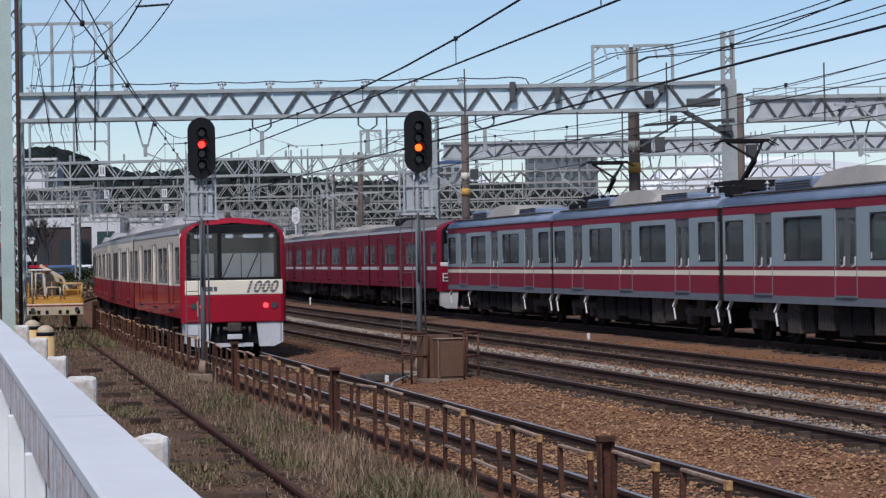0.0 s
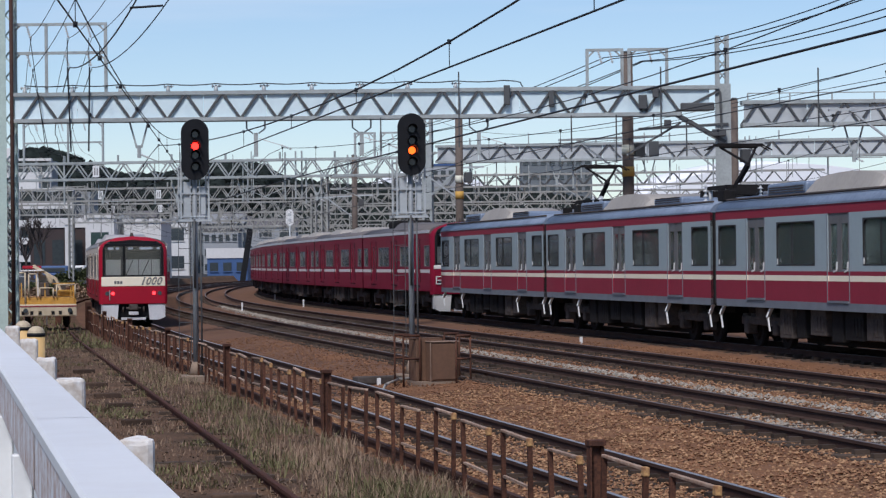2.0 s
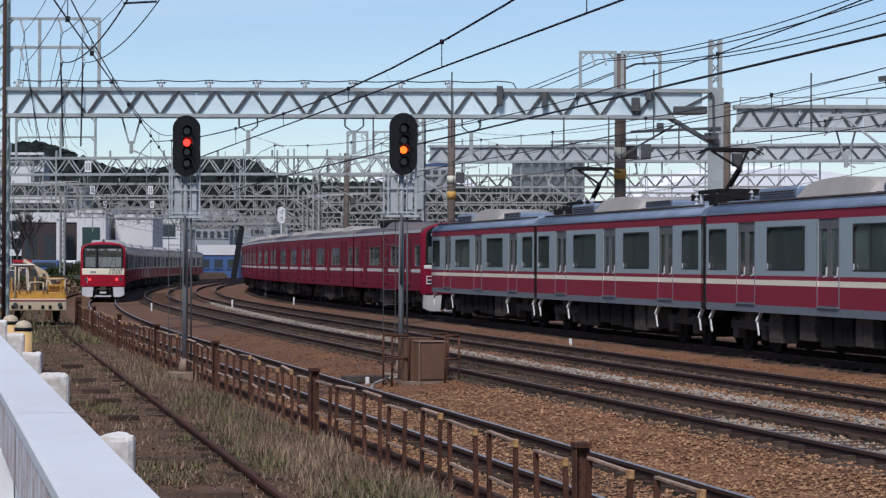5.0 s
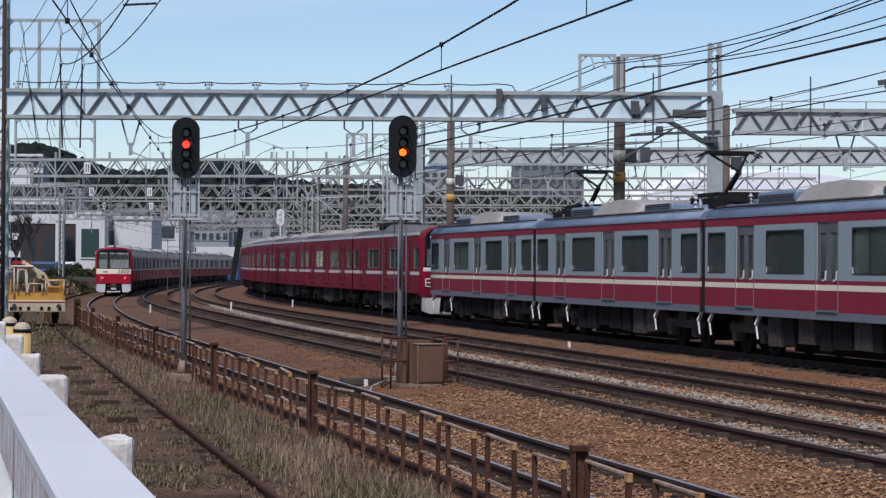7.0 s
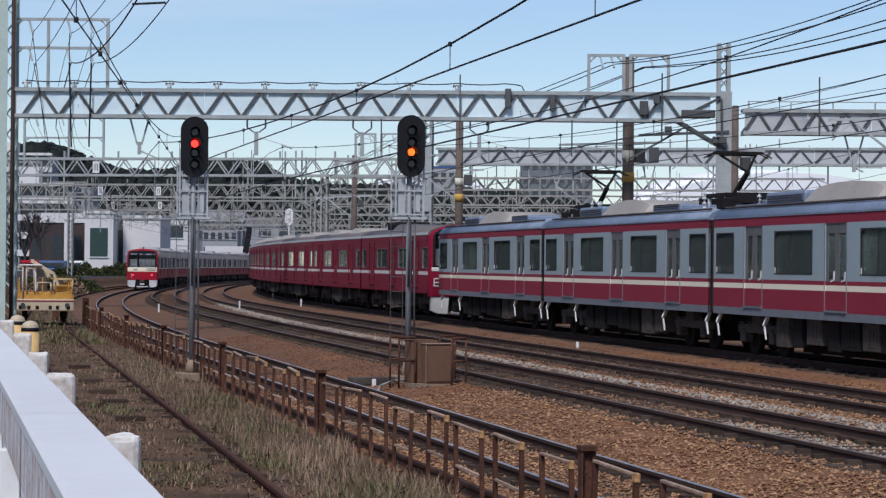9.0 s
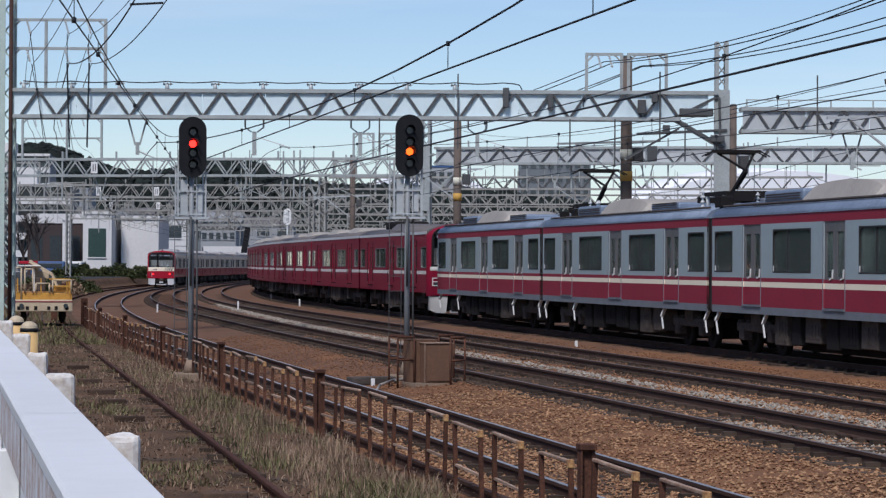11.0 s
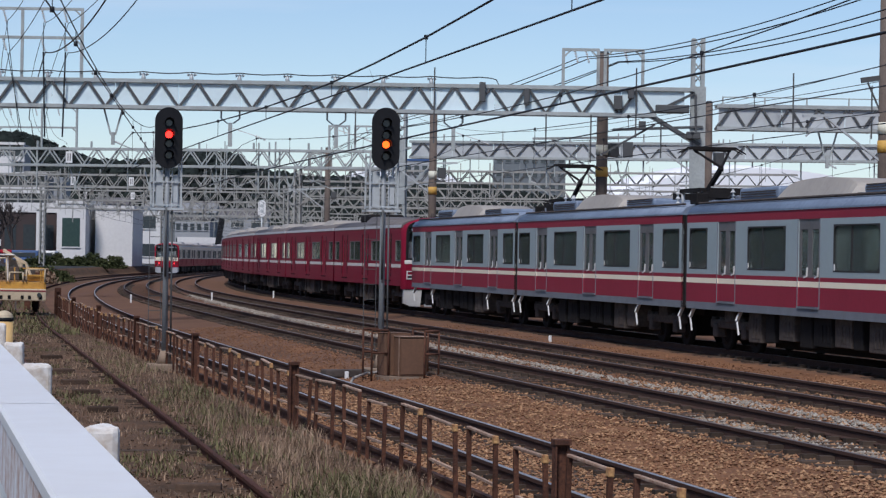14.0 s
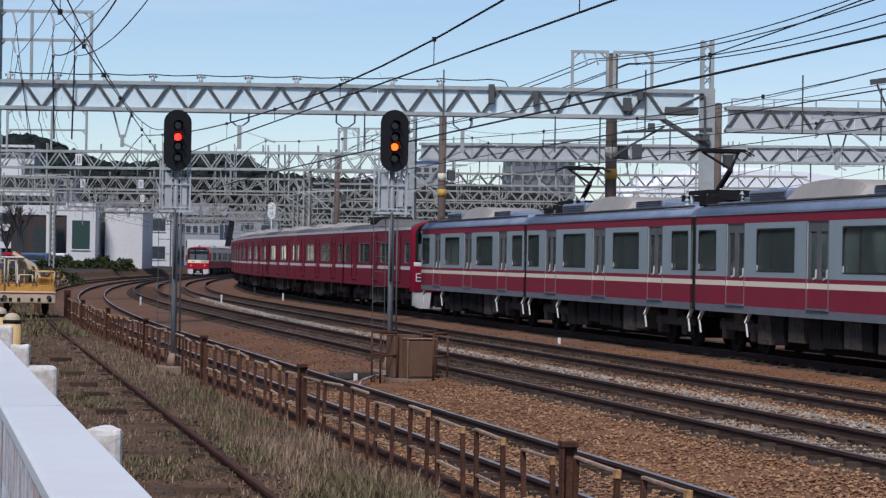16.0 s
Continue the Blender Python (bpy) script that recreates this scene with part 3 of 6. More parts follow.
# ---- signals ----
def signal(m, lit, label, ladder, base):
    t = thing("railway_signal", m, label, "railway signal", "railway signals")
    b = BM()
    tube(b, (0, 0, base), (0, 0, 5.5), 0.065, 0.055, 14)
    part("mast", b, M["mast_grey"], t)
    b = BM()
    box(b, -0.35, 0.35, -0.35, 0.35, -0.3, base, 0.03)
    tube(b, (0, 0, base), (0, 0, base + 0.28), 0.17, 0.09, 10)
    part("footing", b, M["concrete"], t, "stained concrete footing")
    # plate: a long oval
    b = BM()
    ring = []
    for i in range(40):
        a = 2 * math.pi * i / 40
        ring.append((0.30 * math.cos(a), (0.36 if math.sin(a) > 0 else -0.36) + 0.30 * math.sin(a)))
    fr = [b.verts.new((x, -0.20, 5.0 + z)) for x, z in ring]
    bk = [b.verts.new((x, -0.16, 5.0 + z)) for x, z in ring]
    b.faces.new(fr)
    b.faces.new(bk[::-1])
    for i in range(40):
        b.faces.new((fr[i], fr[(i + 1) % 40], bk[(i + 1) % 40], bk[i]))
    plate = part("backplate", b, M["black"], t, "matt black oval backplate")
    b = BM()
    box(b, -0.14, 0.14, -0.16, 0.06, 4.5, 5.5, 0.03)
    part("lamp_case", b, M["black"], t)
    for i, z in enumerate((5.32, 5.07, 4.87, 4.62)):
        b = BM()
        n = 16
        for k in range(n):
            a0, a1 = math.pi * (k / n * 1.3 - 0.15), math.pi * ((k + 1) / n * 1.3 - 0.15)
            q = [b.verts.new((0.1 * math.cos(a), y, z + 0.1 * math.sin(a))) for a, y in ((a0, -0.2), (a1, -0.2))] + [b.verts.new((0.105 * math.cos(a), -0.36, z + 0.01 + 0.105 * math.sin(a))) for a in (a1, a0)]
            b.faces.new(q)
        part("hood", b, M["black"], plate)
        b = BM()
        tube(b, (0, -0.2, z), (0, -0.225, z), 0.078 if i == lit[0] else 0.07, n=18)
        part("lens", b, M[lit[1]] if i == lit[0] else M["far_glass"], plate, "lit signal lens" if i == lit[0] else "dark lens")
    # cage behind and below the head
    for x in (-0.3, 0.3):
        for y in (-0.05, 0.5):
            b = BM()
            beam(b, (x, y, 3.5), (x, y, 4.7), 0.035)
            part("cage_post", b, M["galv"], t)
    for z in (3.55, 4.05, 4.62):
        b = BM()
        for x in (-0.3, 0.3):
            beam(b, (x, -0.05, z), (x, 0.5, z), 0.03)
        for y in (-0.05, 0.5):
            beam(b, (-0.315, y, z), (0.315, y, z), 0.03)
        part("cage_hoop", b, M["galv"], t)
    for x in (-0.1, 0.1):
        b = BM()
        beam(b, (x, -0.05, 3.5), (x, -0.05, 4.7), 0.02)
        part("cage_bar", b, M["galv"], t)
    b = BM()
    box(b, -0.36, 0.36, -0.1, 0.55, 3.44, 3.49)
    part("platform", b, M["galv"], t)
    b = BM()
    box(b, -0.24, -0.1, -0.02, 0.12, 3.52, 4.3, 0.01)
    box(b, 0.12, 0.24, -0.02, 0.12, 3.6, 4.2, 0.01)
    part("equipment_case", b, M["galv"], t)
    b = BM()
    for x in (ladder - 0.13, ladder + 0.13):
        beam(b, (x, 0.1, base + 0.3), (x, 0.1, 3.5), 0.014)
    z = base + 0.5
    while z < 3.4:
        beam(b, (ladder - 0.13, 0.1, z), (ladder + 0.13, 0.1, z), 0.014)
        z += 0.32
    part("ladder", b, M["galv_dark"], t)
    b = BM()
    tube(b, (0.13, -0.02, base + 0.1), (0.12, -0.02, 3.5), 0.02, n=8)
    tube(b, (-0.02, -0.1, 2.0), (-0.02, -0.1, 3.5), 0.025, n=8)
    part("conduit", b, M["galv_dark"], t)


signal(at(57.2, -2.05, 0.0), (1, "lamp_red"), "tall railway signal with black oval head showing red", -0.22, 0.12)
signal(at(55.4, 2.38, 0.02), (2, "lamp_orange"), "tall railway signal with black oval head showing orange", -0.24, 0.12)


# ---- equipment cabinet with guard hoops ----
def cabinet():
    t = thing("equipment_cabinet", at(53.5, 2.55, 0.03, 8), "brown painted steel trackside equipment cabinet", "cabinet")
    b = BM()
    box(b, -0.47, 0.1, -0.05, 0.4, 0.04, 0.90, 0.012)
    part("rear_box", b, M["cab_brown"], t)
    b = BM()
    box(b, -0.27, 0.33, -0.4, -0.054, 0.04, 0.84, 0.012)
    part("front_box", b, M["cab_brown"], t)
    b = BM()
    box(b, -0.24, 0.30, -0.418, -0.402, 0.08, 0.80, 0.005)
    part("door", b, M["cab_brown"], t)
    # lid and left corner strips carry the edge light in their colour
    b = BM()
    box(b, -0.285, 0.34, -0.425, -0.056, 0.842, 0.862, 0.006)
    part("lid", b, M["cab_edge_lit"], t, "thin lid edge painted pale as if lit")
    b = BM()
    box(b, -0.29, -0.272, -0.425, -0.40, 0.04, 0.84, 0.003)
    part("edge_trim", b, M["cab_edge_lit"], t, "corner edge painted pale as if lit")
    b = BM()
    box(b, -0.48, 0.11, -0.052, 0.41, 0.902, 0.92, 0.006)
    part("rear_lid", b, M["cab_brown"], t)
    b = BM()
    box(b, -0.5, 0.38, -0.44, 0.45, -0.15, 0.036)
    part("plinth", b, M["concrete"], t)


cabinet()


def hoop_guard(s, o, turn):
    b = BM()
    for x in (-0.17, 0.17):
        tube(b, (x, 0, -0.1), (x, 0, 0.95), 0.022, n=8)
    tube(b, (-0.17, 0, 0.97), (0.17, 0, 0.97), 0.03, n=8)
    tube(b, (-0.17, 0, 0.5), (0.17, 0, 0.5), 0.022, n=8)
    ob = part("hoop_guard", b, M["fence_rust"])
    ob.matrix_basis = at(s, o, 0.03, turn)
    tagged(ob, "rusty steel hoop guard beside equipment cabinet", "hoop guard", "hoop guards by the cabinet")


for s, o, a in ((54.2, 1.95, 10), (53.4, 2.0, -14), (54.6, 3.08, 8), (53.0, 3.0, 20)):
    hoop_guard(s, o, a)


def marker(s, o, h, r=0.04):
    z = gz(o)
    b = BM()
    box(b, -r, r, -r, r, -0.1, h, 0.012)
    ob = part("marker_post", b, M["white_mark"])
    ob.matrix_basis = at(s, o, z)
    tagged(ob, "short white trackside marker post", "marker post", "trackside marker posts")


for s, o, h in ((72, 10.3, 0.17), (140, 10.2, 0.4), (131, 2.25, 0.42), (131, 6.3, 0.45), (54.5, 1.5, 0.16), (165, 10.2, 0.4)):
    marker(s, o, h)


# ---- trains ----
LEN = 17.1


def car_shell(t, spec, cab):
    """Walls with real openings, roof, doors and glass. y runs along the car, the cab end at -y."""
    W, H0, H1 = 1.405, 0.95, 3.20
    y0, y1 = -LEN / 2, LEN / 2
    if cab:
        y0 += 0.25
    doors = [(c - 0.65, c + 0.65) for c in spec["doors"]]
    wins = spec["windows"]
    for e in (-1, 1):
        xo, xi = e * W, e * (W - 0.06)

        def strip(name, z0, z1, m, gaps=(), parent=t, dx=0.0):
            b, y = BM(), y0
            for a, c in sorted(gaps):
                if a > y:
                    box(b, min(xo + e * dx, xi), max(xo + e * dx, xi), y, a, z0, z1)
                    if name == "window_wall":
                        part(name, b, M[m], parent)
                        b = BM()
                y = max(y, c)
            if y < y1:
                box(b, min(xo + e * dx, xi), max(xo + e * dx, xi), y, y1, z0, z1)
            return part(name, b, M[m], parent)

        strip("sill", H0, 1.12, spec["sill"])
        strip("lower_panel", 1.12, spec["st0"], spec["low"], doors)
        strip("stripe", spec["st0"], spec["st1"], spec["stripe"], doors, dx=0.002)
        strip("upper_band", spec["st1"], spec["st1"] + 0.09, spec["low"], doors)
        strip("dado", spec["st1"] + 0.09, spec["w0"], spec["up"], doors)
        strip("window_wall", spec["w0"], spec["w1"], spec["up"], doors + wins)
        strip("head_panel", spec["w1"], 3.0, spec["up"], doors)
        strip("cantrail", 3.0, H1, spec["cant"])
        for a, c in doors:
            x = e * (W - 0.022)
            for u, v in ((a, (a + c) / 2 - 0.008), ((a + c) / 2 + 0.008, c)):
                d = BM()
                frame_ring(d, u, v, 1.12, 3.0, u + 0.12, v - 0.12, 1.82, 2.78, x, x - e * 0.03)
                dr = part("door_leaf", d, M[spec["door"]], t)
                g = BM()
                box(g, x - e * 0.02 - 0.003, x - e * 0.02 + 0.003, u + 0.11, v - 0.11, 1.81, 2.79)
                part("door_window", g, M["glass"], dr)
                if spec["trim"]:
                    g = BM()
                    beam(g, (x + e * 0.012, u + 0.10, 1.98), (x + e * 0.012, u + 0.13, 1.80), 0.03)
                    beam(g, (x + e * 0.012, u + 0.13, 1.80), (x + e * 0.012, u + 0.30, 1.77), 0.03)
                    part("grip", g, M["white_mark"], dr)
            b = BM()
            box(b, min(xo, xo + e * 0.03), max(xo, xo + e * 0.03), a, c, 1.12, 1.16)
            tw = spec["tw"]
            # without trim: near-black strips paint in door recess shade, wider at far end
            for yy, ww in ((a - tw - 0.005, tw), (c + 0.005, tw if spec["trim"] else tw * 2.2)):
                box(b, min(xo, xo + e * 0.012), max(xo, xo + e * 0.012), yy, yy + ww, 1.12 if spec["trim"] else 1.3, 2.98)
            part("door_trim", b, M["sill_grey"] if spec["trim"] else M["under"], dr)
            if spec["low_door"]:
                b = BM()
                box(b, min(x, x + e * 0.006), max(x, x + e * 0.006), a + 0.02, c - 0.02, 1.17, spec["st0"])
                box(b, min(x, x + e * 0.006), max(x, x + e * 0.006), a + 0.02, c - 0.02, spec["st1"], spec["st1"] + 0.08)
                part("door_panel", b, M[spec["low"]], dr)
                b = BM()
                box(b, min(x, x + e * 0.007), max(x, x + e * 0.007), a + 0.02, c - 0.02, spec["st0"], spec["st1"])
                part("door_stripe", b, M[spec["stripe"]], dr)
        for a, c in wins:
            g = BM()
            x = e * (W - 0.035)
            box(g, x - 0.003, x + 0.003, a, c, spec["w0"], spec["w1"])
            w = part("window", g, M["glass"], t)
            f = BM()
            rounded_surround(f, a, c, spec["w0"], spec["w1"], 0.17 if spec["trim"] else 0.06, 0.03, x + e * 0.004, xo + e * 0.004)
            if c - a > 1.8:
                yy = (a + c) / 2 + 0.3
                box(f, min(x, x + e * 0.025), max(x, x + e * 0.025), yy - 0.022, yy + 0.022, spec["w0"], spec["w1"])
            part("window_frame", f, M["rubber"] if spec["trim"] else M["door_grey"], w)
            if spec["trim"]:
                b = BM()
                box(b, min(xo, xo + e * 0.012), max(xo, xo + e * 0.012), c - 0.10, c - 0.05, spec["w0"] + 0.03, spec["w0"] + 0.16)
                part("reflector_tab", b, M["white_mark"], w)
    # roof, curved
    b = BM()
    prof = [(-1.405, 3.2), (-1.40, 3.26), (-1.3, 3.38), (-1.0, 3.50), (-0.5, 3.58), (0, 3.60), (0.5, 3.58), (1.0, 3.50), (1.3, 3.38), (1.40, 3.26), (1.405, 3.2)]
    ra = [b.verts.new((x, y0, z)) for x, z in prof]
    rb = [b.verts.new((x, y1, z)) for x, z in prof]
    for i in range(len(prof) - 1):
        f = b.faces.new((ra[i], ra[i + 1], rb[i + 1], rb[i]))
        f.smooth = True
    b.faces.new(rb)
    b.faces.new(ra[::-1])
    part("roof", b, M[spec["roof"]], t)
    b = BM()
    for e in (-1, 1):
        box(b, e * 1.41 - 0.012, e * 1.41 + 0.012, y0, y1, 3.2, 3.24 if spec["boxes"] else 3.31)
    part("gutter", b, M[spec["gutter"]], t)
    # floor, ceiling and end walls
    b = BM()
    box(b, -1.34, 1.34, y0 + 0.02, y1 - 0.02, 1.0, 1.12)
    part("floor_pan", b, M["under"], t)
    b = BM()
    box(b, -1.34, 1.34, y0 + 0.05, y1 - 0.05, 3.06, 3.12)
    part("inner_ceiling", b, M["door_grey"], t)
    for e in (-1, 1):
        b = BM()
        box(b, e * 1.08 - 0.26, e * 1.08 + 0.26, y0 + 0.3, y1 - 0.3, 1.12, 1.9)
        part("bench_seat", b, M["under"], t)
    # near-black end walls and wide bellows: shade between the cars is coloured in
    for yy, s in ((y0, 1), (y1, -1)):
        if cab and yy == y0:
            continue
        b = BM()
        for x0, x1 in ((-1.40, -0.5), (0.5, 1.40)):
            box(b, x0, x1, min(yy, yy + s * 0.06), max(yy, yy + s * 0.06), 0.96, 3.2)
        box(b, -0.5, 0.5, min(yy, yy + s * 0.06), max(yy, yy + s * 0.06), 2.9, 3.2)
        part("end_wall", b, M[spec["end"]], t)
        b = BM()
        for x0, x1, z0, z1 in ((-1.3, -0.46, 1.0, 3.15), (0.46, 1.3, 1.0, 3.15), (-0.459, 0.459, 2.9, 3.15), (-0.459, 0.459, 0.98, 1.1)):
            box(b, x0, x1, min(yy, yy - s * 0.235), max(yy, yy - s * 0.235), z0, z1)
        part("gangway_bellows", b, M["rubber"], t)
    # air conditioner
    for yy in spec["ac"]:
        b = BM()
        ring = []
        for u in np.linspace(0, math.pi, 13):
            ring.append((yy + spec["acl"] * math.cos(u), 3.54 + spec["ach"] * math.sin(u) ** 0.6))
        l = [b.verts.new((-0.85, y, z)) for y, z in ring]
        r = [b.verts.new((0.85, y, z)) for y, z in ring]
        l2 = [b.verts.new((-1.05, y, 3.46)) for y, z in ring]
        r2 = [b.verts.new((1.05, y, 3.46)) for y, z in ring]
        for i in range(12):
            b.faces.new((l[i], l[i + 1], r[i + 1], r[i])).smooth = True
            b.faces.new((l2[i], l2[i + 1], l[i + 1], l[i]))
            b.faces.new((r[i], r[i + 1], r2[i + 1], r2[i]))
        part("air_conditioner", b, M[spec["acm"]], t)
    if spec["boxes"]:
        b = BM()
        box(b, -0.95, 0.95, 3.3, 6.0, 3.5, 3.78, 0.06)
        part("roof_box", b, M["roof_blue"], t)
        b = BM()
        box(b, -0.9, 0.9, -4.4, -1.8, 3.5, 3.70, 0.06)
        part("roof_box", b, M["roof_blue"], t)
        b = BM()
        box(b, -1.15, 1.15, -5.3, 6.2, 3.42, 3.47)
        part("roof_walkway", b, M["under_grey"], t)
    if spec["boxes"]:
        for y0b, y1b, z1b, wb in ((3.3, 6.0, 3.78, 0.95), (-4.4, -1.8, 3.70, 0.9)):
            for e in (-1, 1):
                for k in range(3):
                    z = 3.56 + k * 0.055
                    b = BM()
                    box(b, min(e * (wb - 0.01), e * (wb + 0.012)), max(e * (wb - 0.01), e * (wb + 0.012)), y0b + 0.15, y1b - 0.15, z, z + 0.025)
                    part("vent_louvre", b, M["under_grey"], t)
        b = BM()
        for e in (-1, 1):
            tube(b, (e * 1.22, -8.2, 3.47), (e * 1.22, 8.2, 3.47), 0.03, n=6)
        part("roof_pipe", b, M["under_grey"], t)
        for y in (-7.6, -6.6, 7.2, 8.0):
            b = BM()
            box(b, -0.35, 0.35, y - 0.16, y + 0.16, 3.5, 3.68, 0.04)
            part("roof_vent", b, M["sill_grey"], t)
    for y in spec["panto"]:
        panto(t, y)
        roof_gear(t, y)
    for y in spec["gear"]:
        b = BM()
        box(b, -0.75, 0.75, y - 1.3, y + 1.3, 3.5, 3.88, 0.12)
        part("roof_gear", b, M["under"], t, "black roof equipment")
    running_gear(t, spec)


def roof_gear(t, y):
    """Black switch boxes, arresters and cable runs round a pantograph."""
    rng = random.Random(int(y * 10) + 500)
    for k in range(12):
        c, x = y + rng.uniform(-2.3, 1.7), rng.uniform(-0.95, 0.95)
        b = BM()
        if k % 3 == 0:
            insulator(b, (x, c, 3.5), (x, c, 3.5 + rng.uniform(0.35, 0.5)), 0.07, 4)
            part("arrester", b, M["porcelain"], t)
        else:
            w, l, h = rng.uniform(0.08, 0.2), rng.uniform(0.1, 0.28), rng.uniform(0.12, 0.34)
            box(b, x - w, x + w, c - l, c + l, 3.46, 3.5 + h, 0.03)
            part("switch_box", b, M["under"], t)
    b = BM()
    for k in range(5):
        x0, x1 = rng.uniform(-0.9, 0.9), rng.uniform(-0.9, 0.9)
        tube(b, (x0, y - 2.2 + k * 0.5, 3.6), (x1, y - 1.2 + k * 0.6, 3.85), 0.025, n=6)
    part("cable_run", b, M["under"], t)


def panto(t, y):
    for x in (-0.6, 0.6):
        for yy in (y - 0.7, y + 0.7):
            b = BM()
            tube(b, (x, yy, 3.5), (x, yy, 3.82), 0.05, n=8)
            part("insulator", b, M["porcelain"], t)
    p = BM()
    for x in (-0.6, 0.6):
        beam(p, (x, y - 0.8, 3.85), (x, y + 0.8, 3.85), 0.1)
    for yy in (y - 0.8, y + 0.8):
        beam(p, (-0.65, yy, 3.85), (0.65, yy, 3.85), 0.1)
    f = part("pantograph_base", p, M["under"], t)
    p = BM()
    beam(p, (0, y + 0.5, 3.9), (0, y - 0.55, 4.42), 0.1)
    part("lower_arm", p, M["under"], f)
    p = BM()
    for x in (-0.45, 0.45):
        beam(p, (0, y - 0.55, 4.42), (x, y + 0.25, 4.86), 0.05)
    beam(p, (-0.5, y + 0.25, 4.88), (0.5, y + 0.25, 4.88), 0.06)
    part("upper_arm", p, M["under"], f)
    for yy in (y - 1.3, y + 1.2):
        p = BM()
        beam(p, (-0.7, yy, 3.72), (0.7, yy, 3.72), 0.16)
        part("roof_conduit", p, M["under"], t)
    p = BM()
    box(p, -0.5, 0.5, y - 1.2, y - 0.85, 3.55, 3.9)
    part("arrester_box", p, M["under"], t)
    h = BM()
    for yy in (y + 0.12, y + 0.4):
        beam(h, (-0.6, yy, 4.93), (0.6, yy, 4.93), 0.07)
        for e in (-1, 1):
            beam(h, (e * 0.6, yy, 4.93), (e * 0.85, yy, 4.80), 0.03)
    part("pantograph_head", h, M["under"], f)


_wheel = BM()
tube(_wheel, (-0.07, 0, 0), (0.07, 0, 0), 0.43, n=22)
tube(_wheel, (-0.1, 0, 0), (-0.07, 0, 0), 0.2, 0.28, n=16)
tube(_wheel, (0.07, 0, 0), (0.1, 0, 0), 0.28, 0.2, n=16)
WHEEL = mesh_of("wheel", _wheel, M["under"])


def running_gear(t, spec):
    for c in (-6.1, 6.1):
        b = BM()
        for e in (-1, 1):
            x = e * 1.0
            box(b, x - 0.09, x + 0.09, c - 1.5, c + 1.5, 0.52, 0.72, 0.03)
            box(b, x - 0.12, x + 0.12, c - 0.35, c + 0.35, 0.66, 0.95, 0.03)
            for yy in (c - 1.05, c + 1.05):
                box(b, x - 0.13, x + 0.13, yy - 0.16, yy + 0.16, 0.30, 0.62, 0.04)
                tube(b, (x, yy - 0.3, 0.55), (x, yy - 0.3, 0.78), 0.1, n=10)
                tube(b, (x, yy + 0.3, 0.55), (x, yy + 0.3, 0.78), 0.1, n=10)
        box(b, -1.0, 1.0, c - 0.25, c + 0.25, 0.5, 0.8)
        bg = part("bogie", b, M["under_grey"], t)
        for yy in (c - 1.05, c + 1.05):
            for e in (-1, 1):
                piece("wheel", WHEEL, bg, Matrix.Translation((e * 0.75, yy, 0.43)))
    rng = random.Random(int(spec["seed"]))
    for e in (-1, 1):
        y = -3.9
        while y < 3.7:
            l = rng.uniform(0.5, 1.3)
            b = BM()
            z0 = rng.uniform(0.26, 0.42)
            box(b, min(e * 0.75, e * 1.22), max(e * 0.75, e * 1.22), y, y + l, z0, 0.95, 0.02)
            if l > 0.8:
                for k in range(3):
                    box(b, min(e * 1.22, e * 1.235), max(e * 1.22, e * 1.235), y + 0.1 + k * 0.2, y + 0.2 + k * 0.2, z0 + 0.1, 0.8)
            part("underfloor_box", b, M["under_grey"] if rng.random() < 0.45 else M["under"], t)
            y += l + rng.uniform(0.08, 0.4)
    b = BM()
    box(b, -0.7, 0.7, -LEN / 2 + 0.3, LEN / 2 - 0.3, 0.75, 1.0)
    part("underframe", b, M["under"], t)
    # added block that shuts off the view below the floor, so it stays dark
    b = BM()
    box(b, -0.6, 0.6, -4.3, 4.3, 0.16, 0.76)
    part("equipment_raft", b, M["under"], t)
    # motor boxes between the wheels, added to close the remaining bright gaps
    for c in (-6.1, 6.1):
        b = BM()
        box(b, -0.62, 0.62, c - 0.95, c - 0.35, 0.22, 0.74, 0.05)
        box(b, -0.62, 0.62, c + 0.35, c + 0.95, 0.22, 0.74, 0.05)
        part("traction_motor", b, M["under"], t)
    if spec["steps"]:
        for e in (-1, 1):
            for y in (-8.4, -4.6, 4.7, 8.25):
                b = BM()
                beam(b, (e * 1.3, y, 0.95), (e * 1.36, y + 0.10, 0.74), 0.10, 0.04)
                beam(b, (e * 1.36, y + 0.10, 0.74), (e * 1.34, y + 0.02, 0.42), 0.035, 0.04)
                part("step_iron", b, M["white_mark"], t)


